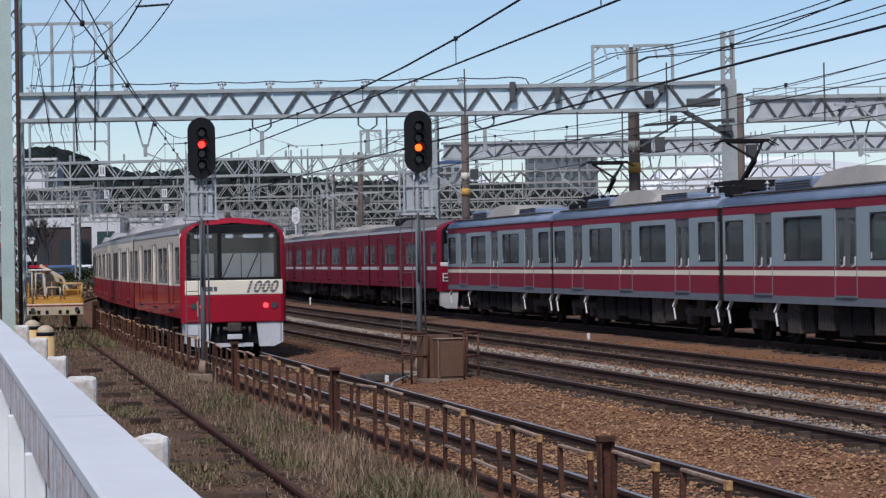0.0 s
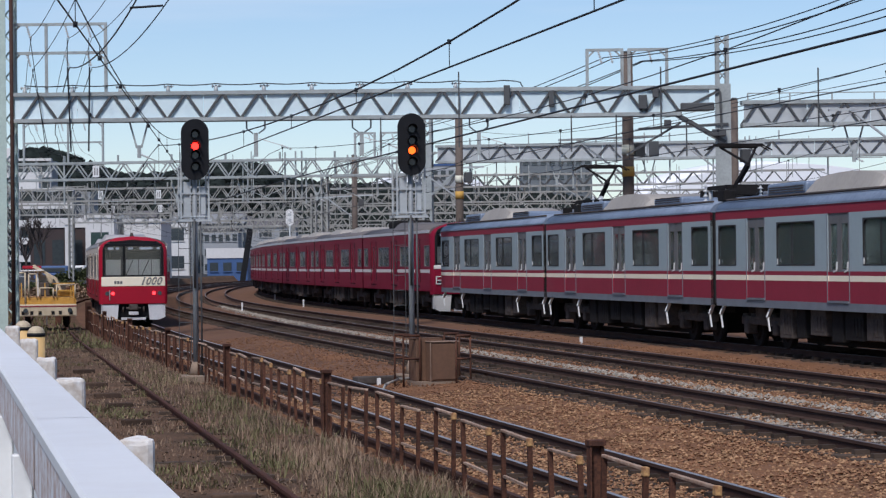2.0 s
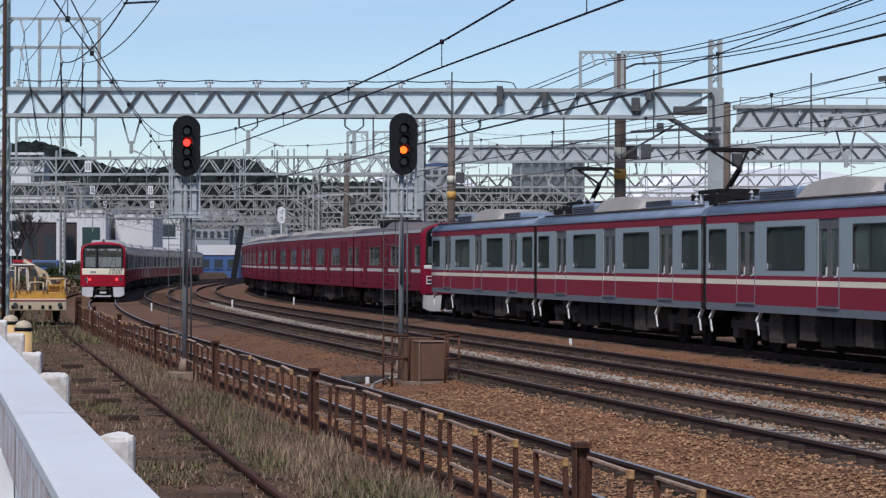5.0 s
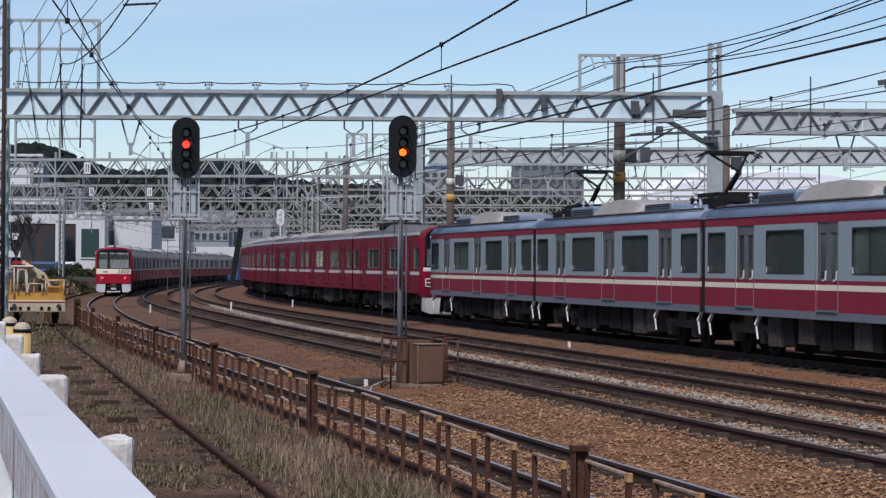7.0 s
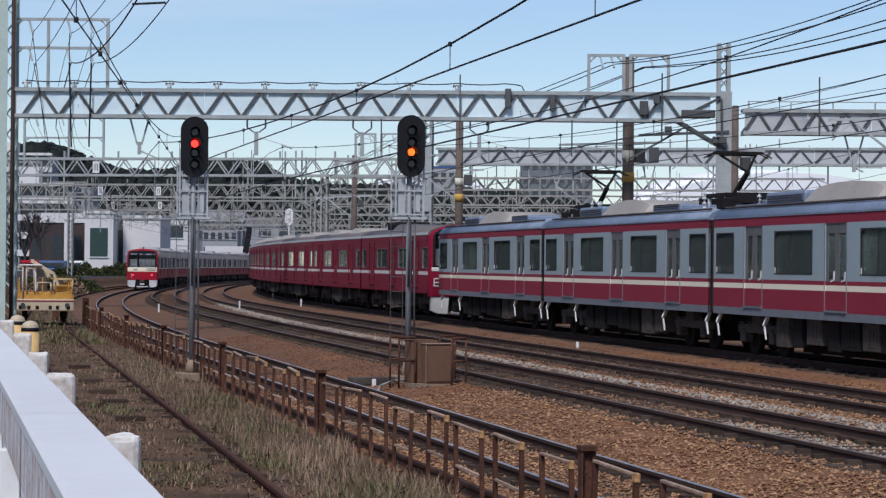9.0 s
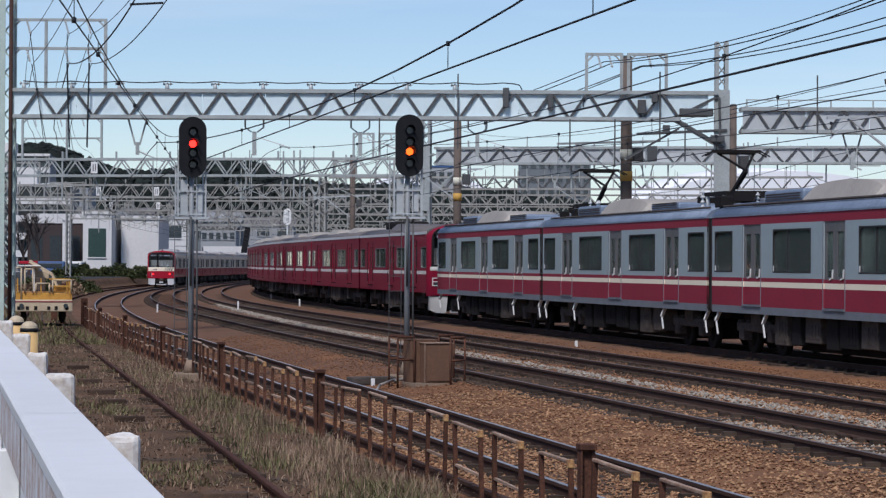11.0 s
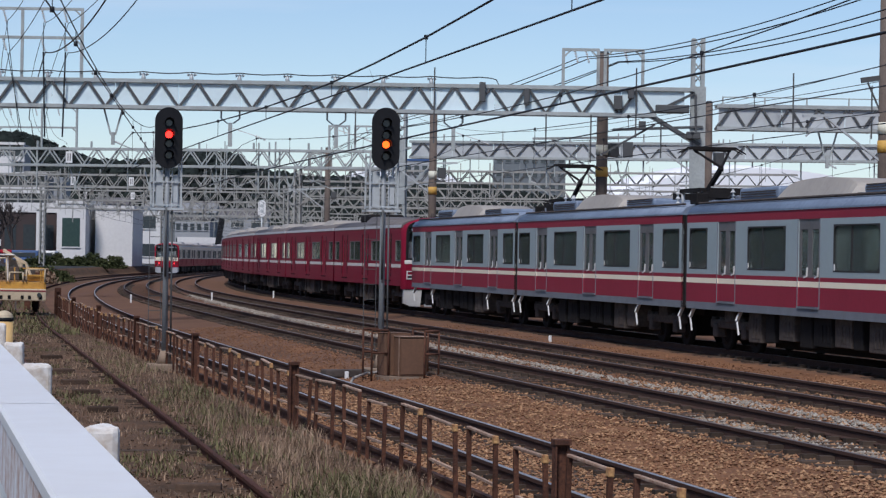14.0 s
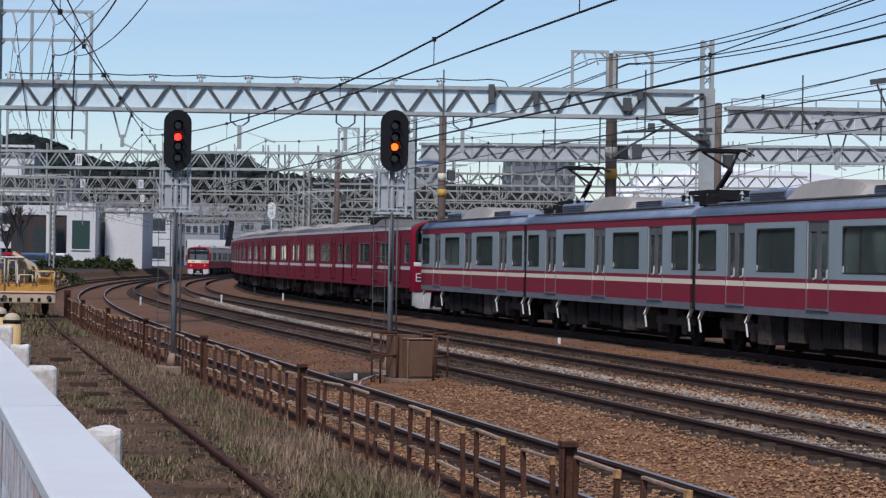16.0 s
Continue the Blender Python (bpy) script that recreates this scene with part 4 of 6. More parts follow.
def cab_face(t, spec):
    """Rounded driving end at -y."""
    Y = -LEN / 2
    # shell ring: sides and roof sweep round to the face
    def outline(inset, top):
        pts = [(-1.40 + inset, 0.83), (-1.405 + inset, 2.0), (-1.40 + inset, 3.05), (-1.33 + inset, 3.26), (-1.15 + inset, 3.40), (-0.7, top - 0.06), (0, top), (0.7, top - 0.06), (1.15 - inset, 3.40), (1.33 - inset, 3.26), (1.40 - inset, 3.05), (1.405 - inset, 2.0), (1.40 - inset, 0.83)]
        return pts
    b = BM()
    rings = []
    for y, ins, top in ((Y + 0.26, 0.0, 3.62), (Y + 0.1, 0.015, 3.60), (Y, 0.08, 3.54), (Y - 0.02, 0.15, 3.47)):
        rings.append([b.verts.new((x, y, z)) for x, z in outline(ins, top)])
    for r, q in zip(rings, rings[1:]):
        for i in range(len(r) - 1):
            b.faces.new((r[i], r[i + 1], q[i + 1], q[i])).smooth = True
    part("face_rim", b, M["train_red"] if spec["tail"] else M["train_crimson"], t)
    b = BM()
    box(b, -1.27, 1.27, Y - 0.03, Y + 0.05, 0.83, 1.56 if spec["tail"] else 1.795, 0.03)
    part("face_lower", b, M["train_red"] if spec["tail"] else M["train_crimson"], t)
    b = BM()
    box(b, -1.30, 1.30, Y - 0.04, Y + 0.05, 1.562 if spec["tail"] else 1.80, 1.95, 0.02)
    st = part("face_stripe", b, M["train_cream"] if spec["tail"] else M["train_white"], t, "pale stripe below the windscreen")
    b = BM()
    for x0, x1, z0, z1 in ((-1.25, -1.15, 1.96, 3.2), (-0.42, -0.32, 1.96, 3.3), (1.15, 1.25, 1.96, 3.2), (-1.25, 1.25, 1.953, 2.02), (-1.17, 1.17, 3.2, 3.32), (-0.95, 0.95, 3.32, 3.42)):
        box(b, x0, x1, Y - 0.015, Y + 0.04, z0, z1, 0.01)
    fr = part("windscreen_frame", b, M["black"], t)
    for x0, x1 in ((-1.16, -0.41), (-0.33, 1.16)):
        b = BM()
        box(b, x0, x1, Y + 0.005, Y + 0.012, 2.0, 3.28)
        part("windscreen", b, M["face_glass"], fr)
    b = BM()
    box(b, -1.2, 1.2, Y + 0.9, Y + 0.94, 1.2, 3.1)
    part("cab_partition", b, M["door_grey"], t)
    b = BM()
    for x0, x1 in ((-1.02, -0.80), (-0.70, -0.56), (-0.20, 0.0), (0.27, 0.80), (0.97, 1.08)):
        box(b, x0, x1, Y + 0.05, Y + 0.08, 3.07, 3.16)
    part("destination_sign", b, M["sign_glow"], t)
    # white desk panels, raised to stand for the pale reflection low in the glass
    b = BM()
    for x0, x1 in ((-1.1, -0.5), (-0.28, 0.22), (0.25, 0.74), (0.77, 1.1)):
        box(b, x0, x1, Y + 0.25, Y + 0.3, 1.9, 2.66)
    part("cab_desk", b, M["train_white"], t)
    for e in (-1, 1):
        b = BM()
        tube(b, (e * 0.84, Y - 0.03, 1.27), (e * 0.84, Y - 0.05, 1.27), 0.07, n=16)
        part("tail_lamp", b, M["tail_red"] if spec["tail"] else M["porcelain"], t, "lit red tail lamp" if spec["tail"] else "unlit lamp")
        b = BM()
        tube(b, (e * 1.07, Y - 0.03, 1.27), (e * 1.07, Y - 0.05, 1.27), 0.085, n=16)
        part("head_lamp", b, M["far_glass"], t)
        b = BM()
        ring = [(0.6, 0.82), (1.27, 0.82), (1.27, 0.28), (1.05, 0.18), (0.66, 0.18)]
        a = [b.verts.new((e * x, Y + 0.02, z)) for x, z in ring]
        c = [b.verts.new((e * x, Y + 0.12, z)) for x, z in ring]
        b.faces.new(a)
        b.faces.new(c[::-1])
        for i in range(5):
            b.faces.new((a[i], a[(i + 1) % 5], c[(i + 1) % 5], c[i]))
        box(b, min(e * 1.22, e * 1.30), max(e * 1.22, e * 1.30), Y + 0.02, Y + (1.0 if spec["tail"] else 0.3), 0.28, 0.82)
        part("skirt", b, M["skirt"] if spec["tail"] else M["train_white"], t, "white painted front skirt")
        b = BM()
        box(b, min(e * 0.95, e * 0.99), max(e * 0.95, e * 0.99), Y - 0.06, Y - 0.03, 1.0, 1.4)
        if e < 0:
            part("grab_rail", b, M["steel"], t)
        else:
            b.free()
    b = BM()
    box(b, -0.66, 0.66, Y + 0.25, Y + 0.4, 0.25, 0.84)
    part("buffer_beam", b, M["black"], t)
    b = BM()
    box(b, -0.18, 0.18, Y - 0.12, Y + 0.3, 0.58, 0.82, 0.04)
    tube(b, (-0.3, Y + 0.05, 0.66), (0.3, Y + 0.05, 0.66), 0.05, n=10)
    tube(b, (-0.42, Y + 0.1, 0.72), (-0.42, Y + 0.1, 0.5), 0.035, n=8)
    tube(b, (0.42, Y + 0.1, 0.72), (0.42, Y + 0.1, 0.5), 0.035, n=8)
    part("coupler", b, M["under_grey"], t)
    b = BM()
    box(b, -0.2, 0.2, Y - 0.06, Y - 0.02, 0.38, 0.52, 0.02)
    part("coupler_plate", b, M["skirt"], t)
    b = BM()
    box(b, -0.5, 0.5, Y + 0.04, Y + 0.12, 0.18, 0.28)
    part("skirt_bar", b, M["skirt"], t)
    b = BM()
    for k in (-0.3, 0.35):
        beam(b, (k, Y - 0.03, 2.0), (k + 0.3, Y - 0.03, 2.65), 0.025)
    part("wiper", b, M["black"], t)
    b = BM()
    tube(b, (0, Y + 1.2, 3.58), (0, Y + 1.2, 3.78), 0.1, 0.05, n=10)
    part("roof_aerial", b, M["under_grey"], t)
    if not spec["tail"]:
        for e in (-1, 1):
            b = BM()
            for z in (1.22, 1.36, 1.50):
                box(b, min(e * 0.78, e * 1.22), max(e * 0.78, e * 1.22), Y - 0.055, Y - 0.032, z, z + 0.035)
            for x in (0.78, 1.185):
                box(b, min(e * x, e * (x + 0.035)), max(e * x, e * (x + 0.035)), Y - 0.056, Y - 0.031, 1.22, 1.535)
            part("lamp_frame", b, M["white_mark"], t, "white frame round the head lamps")
    if spec["digits"]:
        cu = bpy.data.curves.new("class_number", "FONT")
        cu.body, cu.size, cu.shear, cu.extrude, cu.align_x = "1000", 0.40, 0.35, 0.004, "CENTER"
        cu.offset = 0.012
        cu.space_character = 1.1
        tx = new("class_number", cu)
        cu.materials.append(M["door_grey"])
        tx.parent = st
        tx.matrix_basis = Matrix.Translation((0.70, Y - 0.045, 1.625)) @ Matrix.Rotation(radians(90), 4, "X") @ Matrix.Diagonal((1.0, 1.05, 1, 1))
        b = BM()
        for k in range(3):
            z = 1.685 + k * 0.075
            box(b, 0.36, 1.16, Y - 0.0512, Y - 0.0485, z, z + 0.014)
        part("stencil_gap", b, M["train_cream"], st)
        b = BM()
        for k in range(3):
            box(b, -0.78 + k * 0.12, -0.69 + k * 0.12, Y - 0.048, Y - 0.04, 1.66, 1.78)
        part("fleet_number", b, M["door_grey"], st, "small dark number marks")


GREY = dict(doors=(-5.5, 0, 5.5), windows=[(-8.35, -6.95), (-4.0, -1.45), (1.45, 4.0), (6.95, 8.35)], sill="sill_grey", low="train_dull_red", stripe="train_cream", up="train_grey", cant="train_dull_red",
            st0=1.57, st1=1.69, w0=1.90, w1=2.87, roof="roof_blue", gutter="roof_blue", door="door_grey", end="under", ac=(0.9,), ach=0.36, acl=2.3, acm="ac_beige", boxes=True, panto=(), gear=(), trim=True, tw=0.025, low_door=True, steps=True, seed=3, tail=False, digits=False)
RED = dict(GREY, windows=[(-8.3, -7.1), (-4.2, -1.4), (1.4, 4.2), (7.1, 8.3)], sill="train_crimson", low="train_crimson", stripe="train_white", up="train_crimson", cant="train_crimson", st0=1.66, st1=1.79, w0=1.90, w1=2.72,
           roof="roof_pale", gutter="skirt", door="train_crimson", end="under", ach=0.2, acl=1.6, acm="roof_pale", boxes=False, trim=False, tw=0.07, low_door=False, steps=False, seed=8)
IVORY = dict(RED, windows=[(-8.2, -7.0), (-4.3, -3.0), (-2.7, -1.4), (1.4, 2.7), (3.0, 4.3), (7.0, 8.2)], ach=0.26, acl=1.9, acm="roof_light", up="train_ivory", cant="train_ivory", tw=0.05, w0=1.88, w1=2.86, low_door=True, door="train_ivory", sill="train_red", low="train_red", stripe="train_red", st0=1.60, st1=1.72, seed=14)


def car(spec, cab, label, group):
    t = thing("train_car", None, label, "train car", group)
    car_shell(t, spec, cab)
    if cab:
        cab_face(t, spec)
    return t


def car_pose(s, o, z, turn=0.0):
    """A car whose middle is at s: it lies on the chord between its bogies."""
    k = 1 if o > 5 else 0
    p, q = spot(s - 6.1, o + k * drift(s - 6.1), z), spot(s + 6.1, o + k * drift(s + 6.1), z)
    d = q - p
    c = (p + q) / 2
    return Matrix.Translation((c.x, c.y, z)) @ Matrix.Rotation(math.atan2(-d.x, d.y) + radians(turn), 4, "Z")


oD, zD = TRACK["D"]
for i, (spec, extra) in enumerate(((dict(GREY), "with roof boxes"), (dict(GREY, panto=(-6.7, 6.9)), "and two raised pantographs"), (dict(GREY, seed=9), "with roof boxes"))):
    c = car(spec, False, "standing grey and dark red train car " + extra, "cars of the standing train")
    c.matrix_basis = car_pose(52.42 + 17.55 * (2 - i), oD, zD)
first_red = car(dict(RED, gear=(4.2,)), True, "standing dark red train car with a white stripe and cab end", "cars of the standing train")
first_red.matrix_basis = car_pose(107.0, oD, zD)
mid_red = car(dict(RED, ac=(3.6, -3.6), acm="ac_beige"), False, "standing dark red train car with a white stripe", "cars of the standing train")
mid_red.matrix_basis = car_pose(124.55, oD, zD)
for k in range(6):
    copy_thing(mid_red, car_pose(142.1 + 17.55 * k, oD, zD))

tail_car = car(dict(IVORY, tail=True, digits=True), True, "red and ivory train car with rounded cab and lit tail lamps", "cars of the departing train")
mid_car = car(dict(IVORY, seed=21), False, "red and ivory train car with a pale roof", "cars of the departing train")
MOVING = [tail_car, mid_car] + [copy_thing(mid_car, Matrix()) for _ in range(6)]
# seconds, place of the tail along the line
RUN = [(0.0, 69.5), (1.5, 98.0), (3.5, 136.0), (6.5, 188.5), (9.0, 231.5), (11.5, 266.5), (13.5, 292.0), (16.0, 322.5)]


def run_at(t):
    """Smooth through RUN by cubic pieces."""
    ts, ss = [r[0] for r in RUN], [r[1] for r in RUN]
    sl = [(ss[i + 1] - ss[i]) / (ts[i + 1] - ts[i]) for i in range(len(ts) - 1)]
    m = [sl[0]] + [(sl[i] + sl[i + 1]) / 2 for i in range(len(sl) - 1)] + [sl[-1]]
    i = max(k for k in range(len(ts) - 1) if ts[k] <= t + 1e-9)
    h = ts[i + 1] - ts[i]
    u = (t - ts[i]) / h
    return ss[i] * (1 + 2 * u) * (1 - u) ** 2 + h * m[i] * u * (1 - u) ** 2 + ss[i + 1] * u * u * (3 - 2 * u) + h * m[i + 1] * u * u * (u - 1)


def motions():
    for k, c in enumerate(MOVING):
        walk(c, [(i * 0.25, car_pose(run_at(i * 0.25) + LEN / 2 + 17.55 * k, 0.0, TRACK["A"][1])) for i in range(65)])


# ---- overhead line gantries ----
def lattice_mast(t, x, z0, z1, w, material, name="lattice_mast"):
    b = BM()
    for i in (-1, 1):
        for j in (-1, 1):
            beam(b, (x + i * w / 2, j * w / 2, z0), (x + i * w / 2, j * w / 2, z1), 0.13)
    n = max(2, round((z1 - z0) / (w * 1.2)))
    for k in range(n):
        a, c = z0 + (z1 - z0) * k / n, z0 + (z1 - z0) * (k + 1) / n
        for j in (-1, 1):
            beam(b, (x - j * w / 2, j * w / 2, a), (x + j * w / 2, j * w / 2, c), 0.05)
            beam(b, (x + j * w / 2, -j * w / 2, a), (x + j * w / 2, j * w / 2, c), 0.05)
    return part(name, b, material, t)


def truss(t, x0, x1, zb, zt, pitch, material, depth=0.7, single=False, brace=None):
    """A box truss: four chords and two zigzag sides."""
    for z, nm in ((zb, "bottom_chord"), (zt, "top_chord")):
        for y in (-depth / 2, depth / 2):
            b = BM()
            beam(b, (x0, y, z), (x1, y, z), 0.12, 0.13)
            part(nm, b, material, t)
    n = max(1, round((x1 - x0) / pitch))
    p = (x1 - x0) / n
    h = zt - zb
    if single:
        up, dn = BM(), BM()
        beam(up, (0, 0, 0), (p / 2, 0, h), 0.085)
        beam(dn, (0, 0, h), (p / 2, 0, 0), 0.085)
        # braces darker than the chords: their shade is put into the colour
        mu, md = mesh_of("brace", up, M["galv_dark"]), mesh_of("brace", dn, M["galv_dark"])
        for y in (-depth / 2, depth / 2):
            for k in range(n):
                piece("brace", mu, t, Matrix.Translation((x0 + k * p, y, zb)))
                piece("brace", md, t, Matrix.Translation((x0 + (k + 0.5) * p, y, zb)))
    else:
        b = BM()
        for y in (-depth / 2, depth / 2):
            for k in range(n):
                beam(b, (x0 + k * p, y, zb), (x0 + (k + 0.5) * p, y, zt), 0.07)
                beam(b, (x0 + (k + 0.5) * p, y, zt), (x0 + (k + 1) * p, y, zb), 0.07)
        tagged(part("bracing", b, brace or material, t), kind="stuff")
    b = BM()
    for k in range(n + 1):
        for z in (zb, zt):
            beam(b, (x0 + k * p, -depth / 2, z), (x0 + k * p, depth / 2, z), 0.05)
    part("cross_ties", b, material, t)


def web_plates(t, x0, count, z, h, material):
    """Sheet panels side by side behind the front bracing of a truss."""
    pb = BM()
    box(pb, 0.008, 2.252, -0.006, 0.006, 0.0, h, 0.003)
    pm = mesh_of("web_plate", pb, material)
    for i in range(count):
        piece("web_plate", pm, t, Matrix.Translation((x0 + i * 2.26, -0.29, z)))


def portal(t, x0, x1, z0, z1, material, tiers=1, hang=(), gap=1.0):
    b = BM()
    for x in (x0, x1):
        beam(b, (x, 0, z0), (x, 0, z1), 0.11)
    for k in range(tiers):
        z = z1 - k * gap
        beam(b, (x0 - 0.05, 0, z), (x1 + 0.05, 0, z), 0.10)
        for x, d in ((x0, 1), (x1, -1)):
            beam(b, (x, 0, z - 0.28), (x + d * 0.28, 0, z), 0.06)
    part("cable_frame", b, material, t)
    for x, z in hang:
        b = BM()
        insulator(b, (x, 0, z), (x + 0.12, 0, z - 0.45))
        part("insulator", b, M["porcelain"], t)


def cantilever(t, x, zb, zw, material):
    """Drop post with a bracket that carries the wires over one track."""
    b = BM()
    beam(b, (x - 0.35, 0, zb), (x - 0.08, 0, zb - 1.0), 0.06)
    beam(b, (x + 0.35, 0, zb), (x + 0.08, 0, zb - 1.0), 0.06)
    beam(b, (x, 0, zb - 0.9), (x, 0, zb - 1.35), 0.12)
    beam(b, (x - 0.05, 0, zb - 1.2), (x + 1.0, -0.1, zw + 0.2), 0.04)
    d = part("drop_arm", b, material, t)
    b = BM()
    insulator(b, (x, 0, zb - 1.2), (x + 0.35, 0, zb - 1.35), 0.055, 4)
    part("insulator", b, M["porcelain"], d)


def hanger(t, x, zb, material):
    """U bracket under a truss with a round drop post and a registration arm."""
    b = BM()
    for d in (-0.33, 0.33):
        beam(b, (x + d, 0, zb), (x + d, 0, zb - 0.35), 0.06)
        beam(b, (x + d, 0, zb - 0.35), (x + d * 0.3, 0, zb - 0.52), 0.05)
    beam(b, (x, 0, zb - 0.5), (x, 0, zb - 1.35), 0.14)
    d = part("drop_arm", b, material, t)
    b = BM()
    beam(b, (x + 0.1, 0, zb - 0.7), (x + 0.9, 0, zb - 0.95), 0.03)
    insulator(b, (x + 0.9, 0, zb - 0.95), (x + 1.3, 0, zb - 1.1), 0.05, 4)
    part("insulator", b, M["porcelain"], d)


GANTRY_S = (94.0, 146.0, 195.0, 243.0, 292.0, 340.0, 390.0)


TURNS = (-11.2, -18, -15, -12, -8, 0, 0)


def gantries():
    for k, s in enumerate(GANTRY_S):
        near = k == 0
        g = thing("line_gantry", at(s, 0, 0, TURNS[k]), "grey steel lattice gantry spanning the railway tracks", "gantry", "overhead line gantries")
        mt = M["gantry_paint"] if k < 2 else M["gantry_old"]
        dz = (0, -0.38, -0.35, -0.35, -0.3, -0.3, -0.3)[k]
        zl, zr = 7.72 + dz, 8.1 + dz
        xm = 18.0 if k == 1 else 15.5
        if near:
            truss(g, -4.67, 18.91, 7.72, 8.66, 1.31, mt, single=True)
            for y in (-0.35, 0.35):
                for xa, xb, z in ((18.91, 20.25, 8.66), (-5.0, -4.67, 8.66), (-5.0, -4.67, 7.72)):
                    b = BM()
                    beam(b, (xa, y, z), (xb, y, z), 0.12, 0.13)
                    part("chord_end", b, mt, g)
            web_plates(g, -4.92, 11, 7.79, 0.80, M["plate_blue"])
            # dark brace colour stands for backlit, shaded bracing
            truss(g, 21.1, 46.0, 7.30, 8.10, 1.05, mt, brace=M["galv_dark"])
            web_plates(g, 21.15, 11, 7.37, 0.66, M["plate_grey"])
            lattice_mast(g, -5.3, 0.0, 13.5, 0.62, M["mast_green"])
            b = BM()
            tube(b, (-5.0, -0.4, 0.0), (-5.0, -0.4, 13.0), 0.07, n=10)
            part("down_pipe", b, M["rail_rust"], g)
            b = BM()
            box(b, -5.66, -5.2, -0.40, -0.376, 0.0, 13.4)
            part("mast_flange", b, M["mast_green"], g)
            lattice_mast(g, 20.42, 0.3, 10.5, 0.34, mt)
            portal(g, -5.0, -1.67, 8.66, 11.2, mt, 2, [(x, z) for x in (-4.5, -3.12, -2.32) for z in (11.15, 10.13)], 1.03)
            portal(g, 15.6, 16.85, 8.66, 10.05, mt, 1, [(16.0, 10.02), (16.4, 10.02)])
            portal(g, 17.1, 18.45, 8.66, 10.05, mt, 1, [(17.8, 10.02)])
            b = BM()
            beam(b, (-3.81, 0, 8.66), (-3.81, 0, 11.2), 0.1)
            part("frame_post", b, mt, g)
            # heavy bracket at the right mast
            for y in (-0.3, 0.3):
                for xa, za, xb, zb, w in ((18.7, 7.75, 20.5, 6.7, 0.12), (18.7, 7.75, 20.3, 8.55, 0.09), (20.32, 8.5, 20.36, 6.9, 0.08), (17.0, 6.3, 18.9, 7.4, 0.07), (20.6, 7.35, 17.4, 7.2, 0.07)):
                    b = BM()
                    beam(b, (xa, y, za), (xb, y, zb), w)
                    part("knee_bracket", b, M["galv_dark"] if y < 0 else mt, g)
            b = BM()
            box(b, 20.14, 20.70, -0.26, -0.22, 5.1, 8.78)
            part("mast_plate", b, M["gantry_paint"], g)
            for x, z, w, h in ((17.4, 7.9, 0.3, 0.5), (17.9, 8.3, 0.22, 0.4), (17.75, 6.2, 0.35, 0.55), (18.3, 7.2, 0.25, 0.3), (20.0, 6.9, 0.5, 0.25), (12.6, 8.1, 0.22, 0.7), (14.2, 8.0, 0.2, 0.6)):
                b = BM()
                box(b, x, x + w, -0.55, -0.4, z, z + h, 0.02)
                part("switch_gear", b, M["galv_dark"], g)
            for x, za, zb in ((18.2, 9.4, 6.9), (16.6, 7.7, 6.0), (19.1, 7.6, 6.2), (15.0, 7.7, 6.4), (23.8, 9.3, 7.2), (26.6, 8.9, 7.0), (11.0, 9.3, 6.6), (8.2, 7.7, 6.5)):
                b = BM()
                beam(b, (x, -0.4, za), (x, -0.4, zb), 0.05)
                part("drop_rod", b, M["galv_dark"], g)
            b = BM()
            beam(b, (21.3, -0.3, 8.42), (45.8, -0.3, 8.42), 0.035)
            for q in range(17):
                beam(b, (21.3 + q * 1.5, -0.3, 8.1), (21.3 + q * 1.5, -0.3, 8.44), 0.05)
            part("walkway_rail", b, mt, g)
            b = BM()
            box(b, 18.9, 20.1, -0.5, -0.2, 7.82, 8.1, 0.03)
            part("transformer", b, M["galv_dark"], g)
            x = -4.6
            while x < 12.5:
                b = BM()
                tube(b, (x, 0, 8.66), (x, 0, 8.92), 0.09, 0.06, 8)
                insulator(b, (x - 0.15, 0, 8.92), (x + 0.2, 0, 8.92), 0.07, 3)
                part("wire_clamp", b, M["galv"], g)
                x += 1.72
            for x, za, zb, dx, r in ((-2.97, 9.62, 6.6, 0.1, 0.03), (-2.18, 9.62, 6.6, -0.06, 0.03), (-4.3, 10.66, 6.9, 0.5, 0.014), (-2.97, 10.66, 9.65, 0.0, 0.014), (-2.2, 10.66, 9.65, 0.0, 0.014), (-4.24, 9.58, 6.7, 0.55, 0.014)):
                c = BM()
                tube(c, (x, -0.5, za), (x + dx, -0.5, zb), r, n=6)
                part("drop_wire", c, M["wire"], g)
            c = BM()
            pts = [Vector((-4.6 + i * 0.43, -0.1, 9.0 - 0.05 * math.sin(math.pi * (i % 4) / 4))) for i in range(42)] + [Vector((13.2, -0.1, 8.92)), Vector((13.32, -0.1, 8.7)), Vector((13.36, -0.1, 8.1))]
            bent_tube(c, pts, 0.022)
            part("cable", c, M["wire"], g)
        else:
            truss(g, -13.5, xm - 0.4, zl, zl + 0.92, 1.35, mt)
            # nearer trusses: bracing coloured dark for its shaded side
            truss(g, xm + 0.5, 52.0, zr + 0.25, zr + 1.1, 1.45, mt, brace=M["galv_dark"] if k < 3 else None)
            if k == 1:
                web_plates(g, xm + 0.6, 14, zr + 0.32, 0.70, M["plate_grey"])
            lattice_mast(g, -13.8, 0.4, 10.4, 0.5, mt)
            lattice_mast(g, xm, 0.25, 10.4 if k == 1 else 9.0, 0.42, mt)
            if k == 1:
                b = BM()
                box(b, xm - 0.26, xm + 0.26, -0.32, -0.28, 5.4, zl + 1.7)
                part("mast_plate", b, M["gantry_paint"], g)
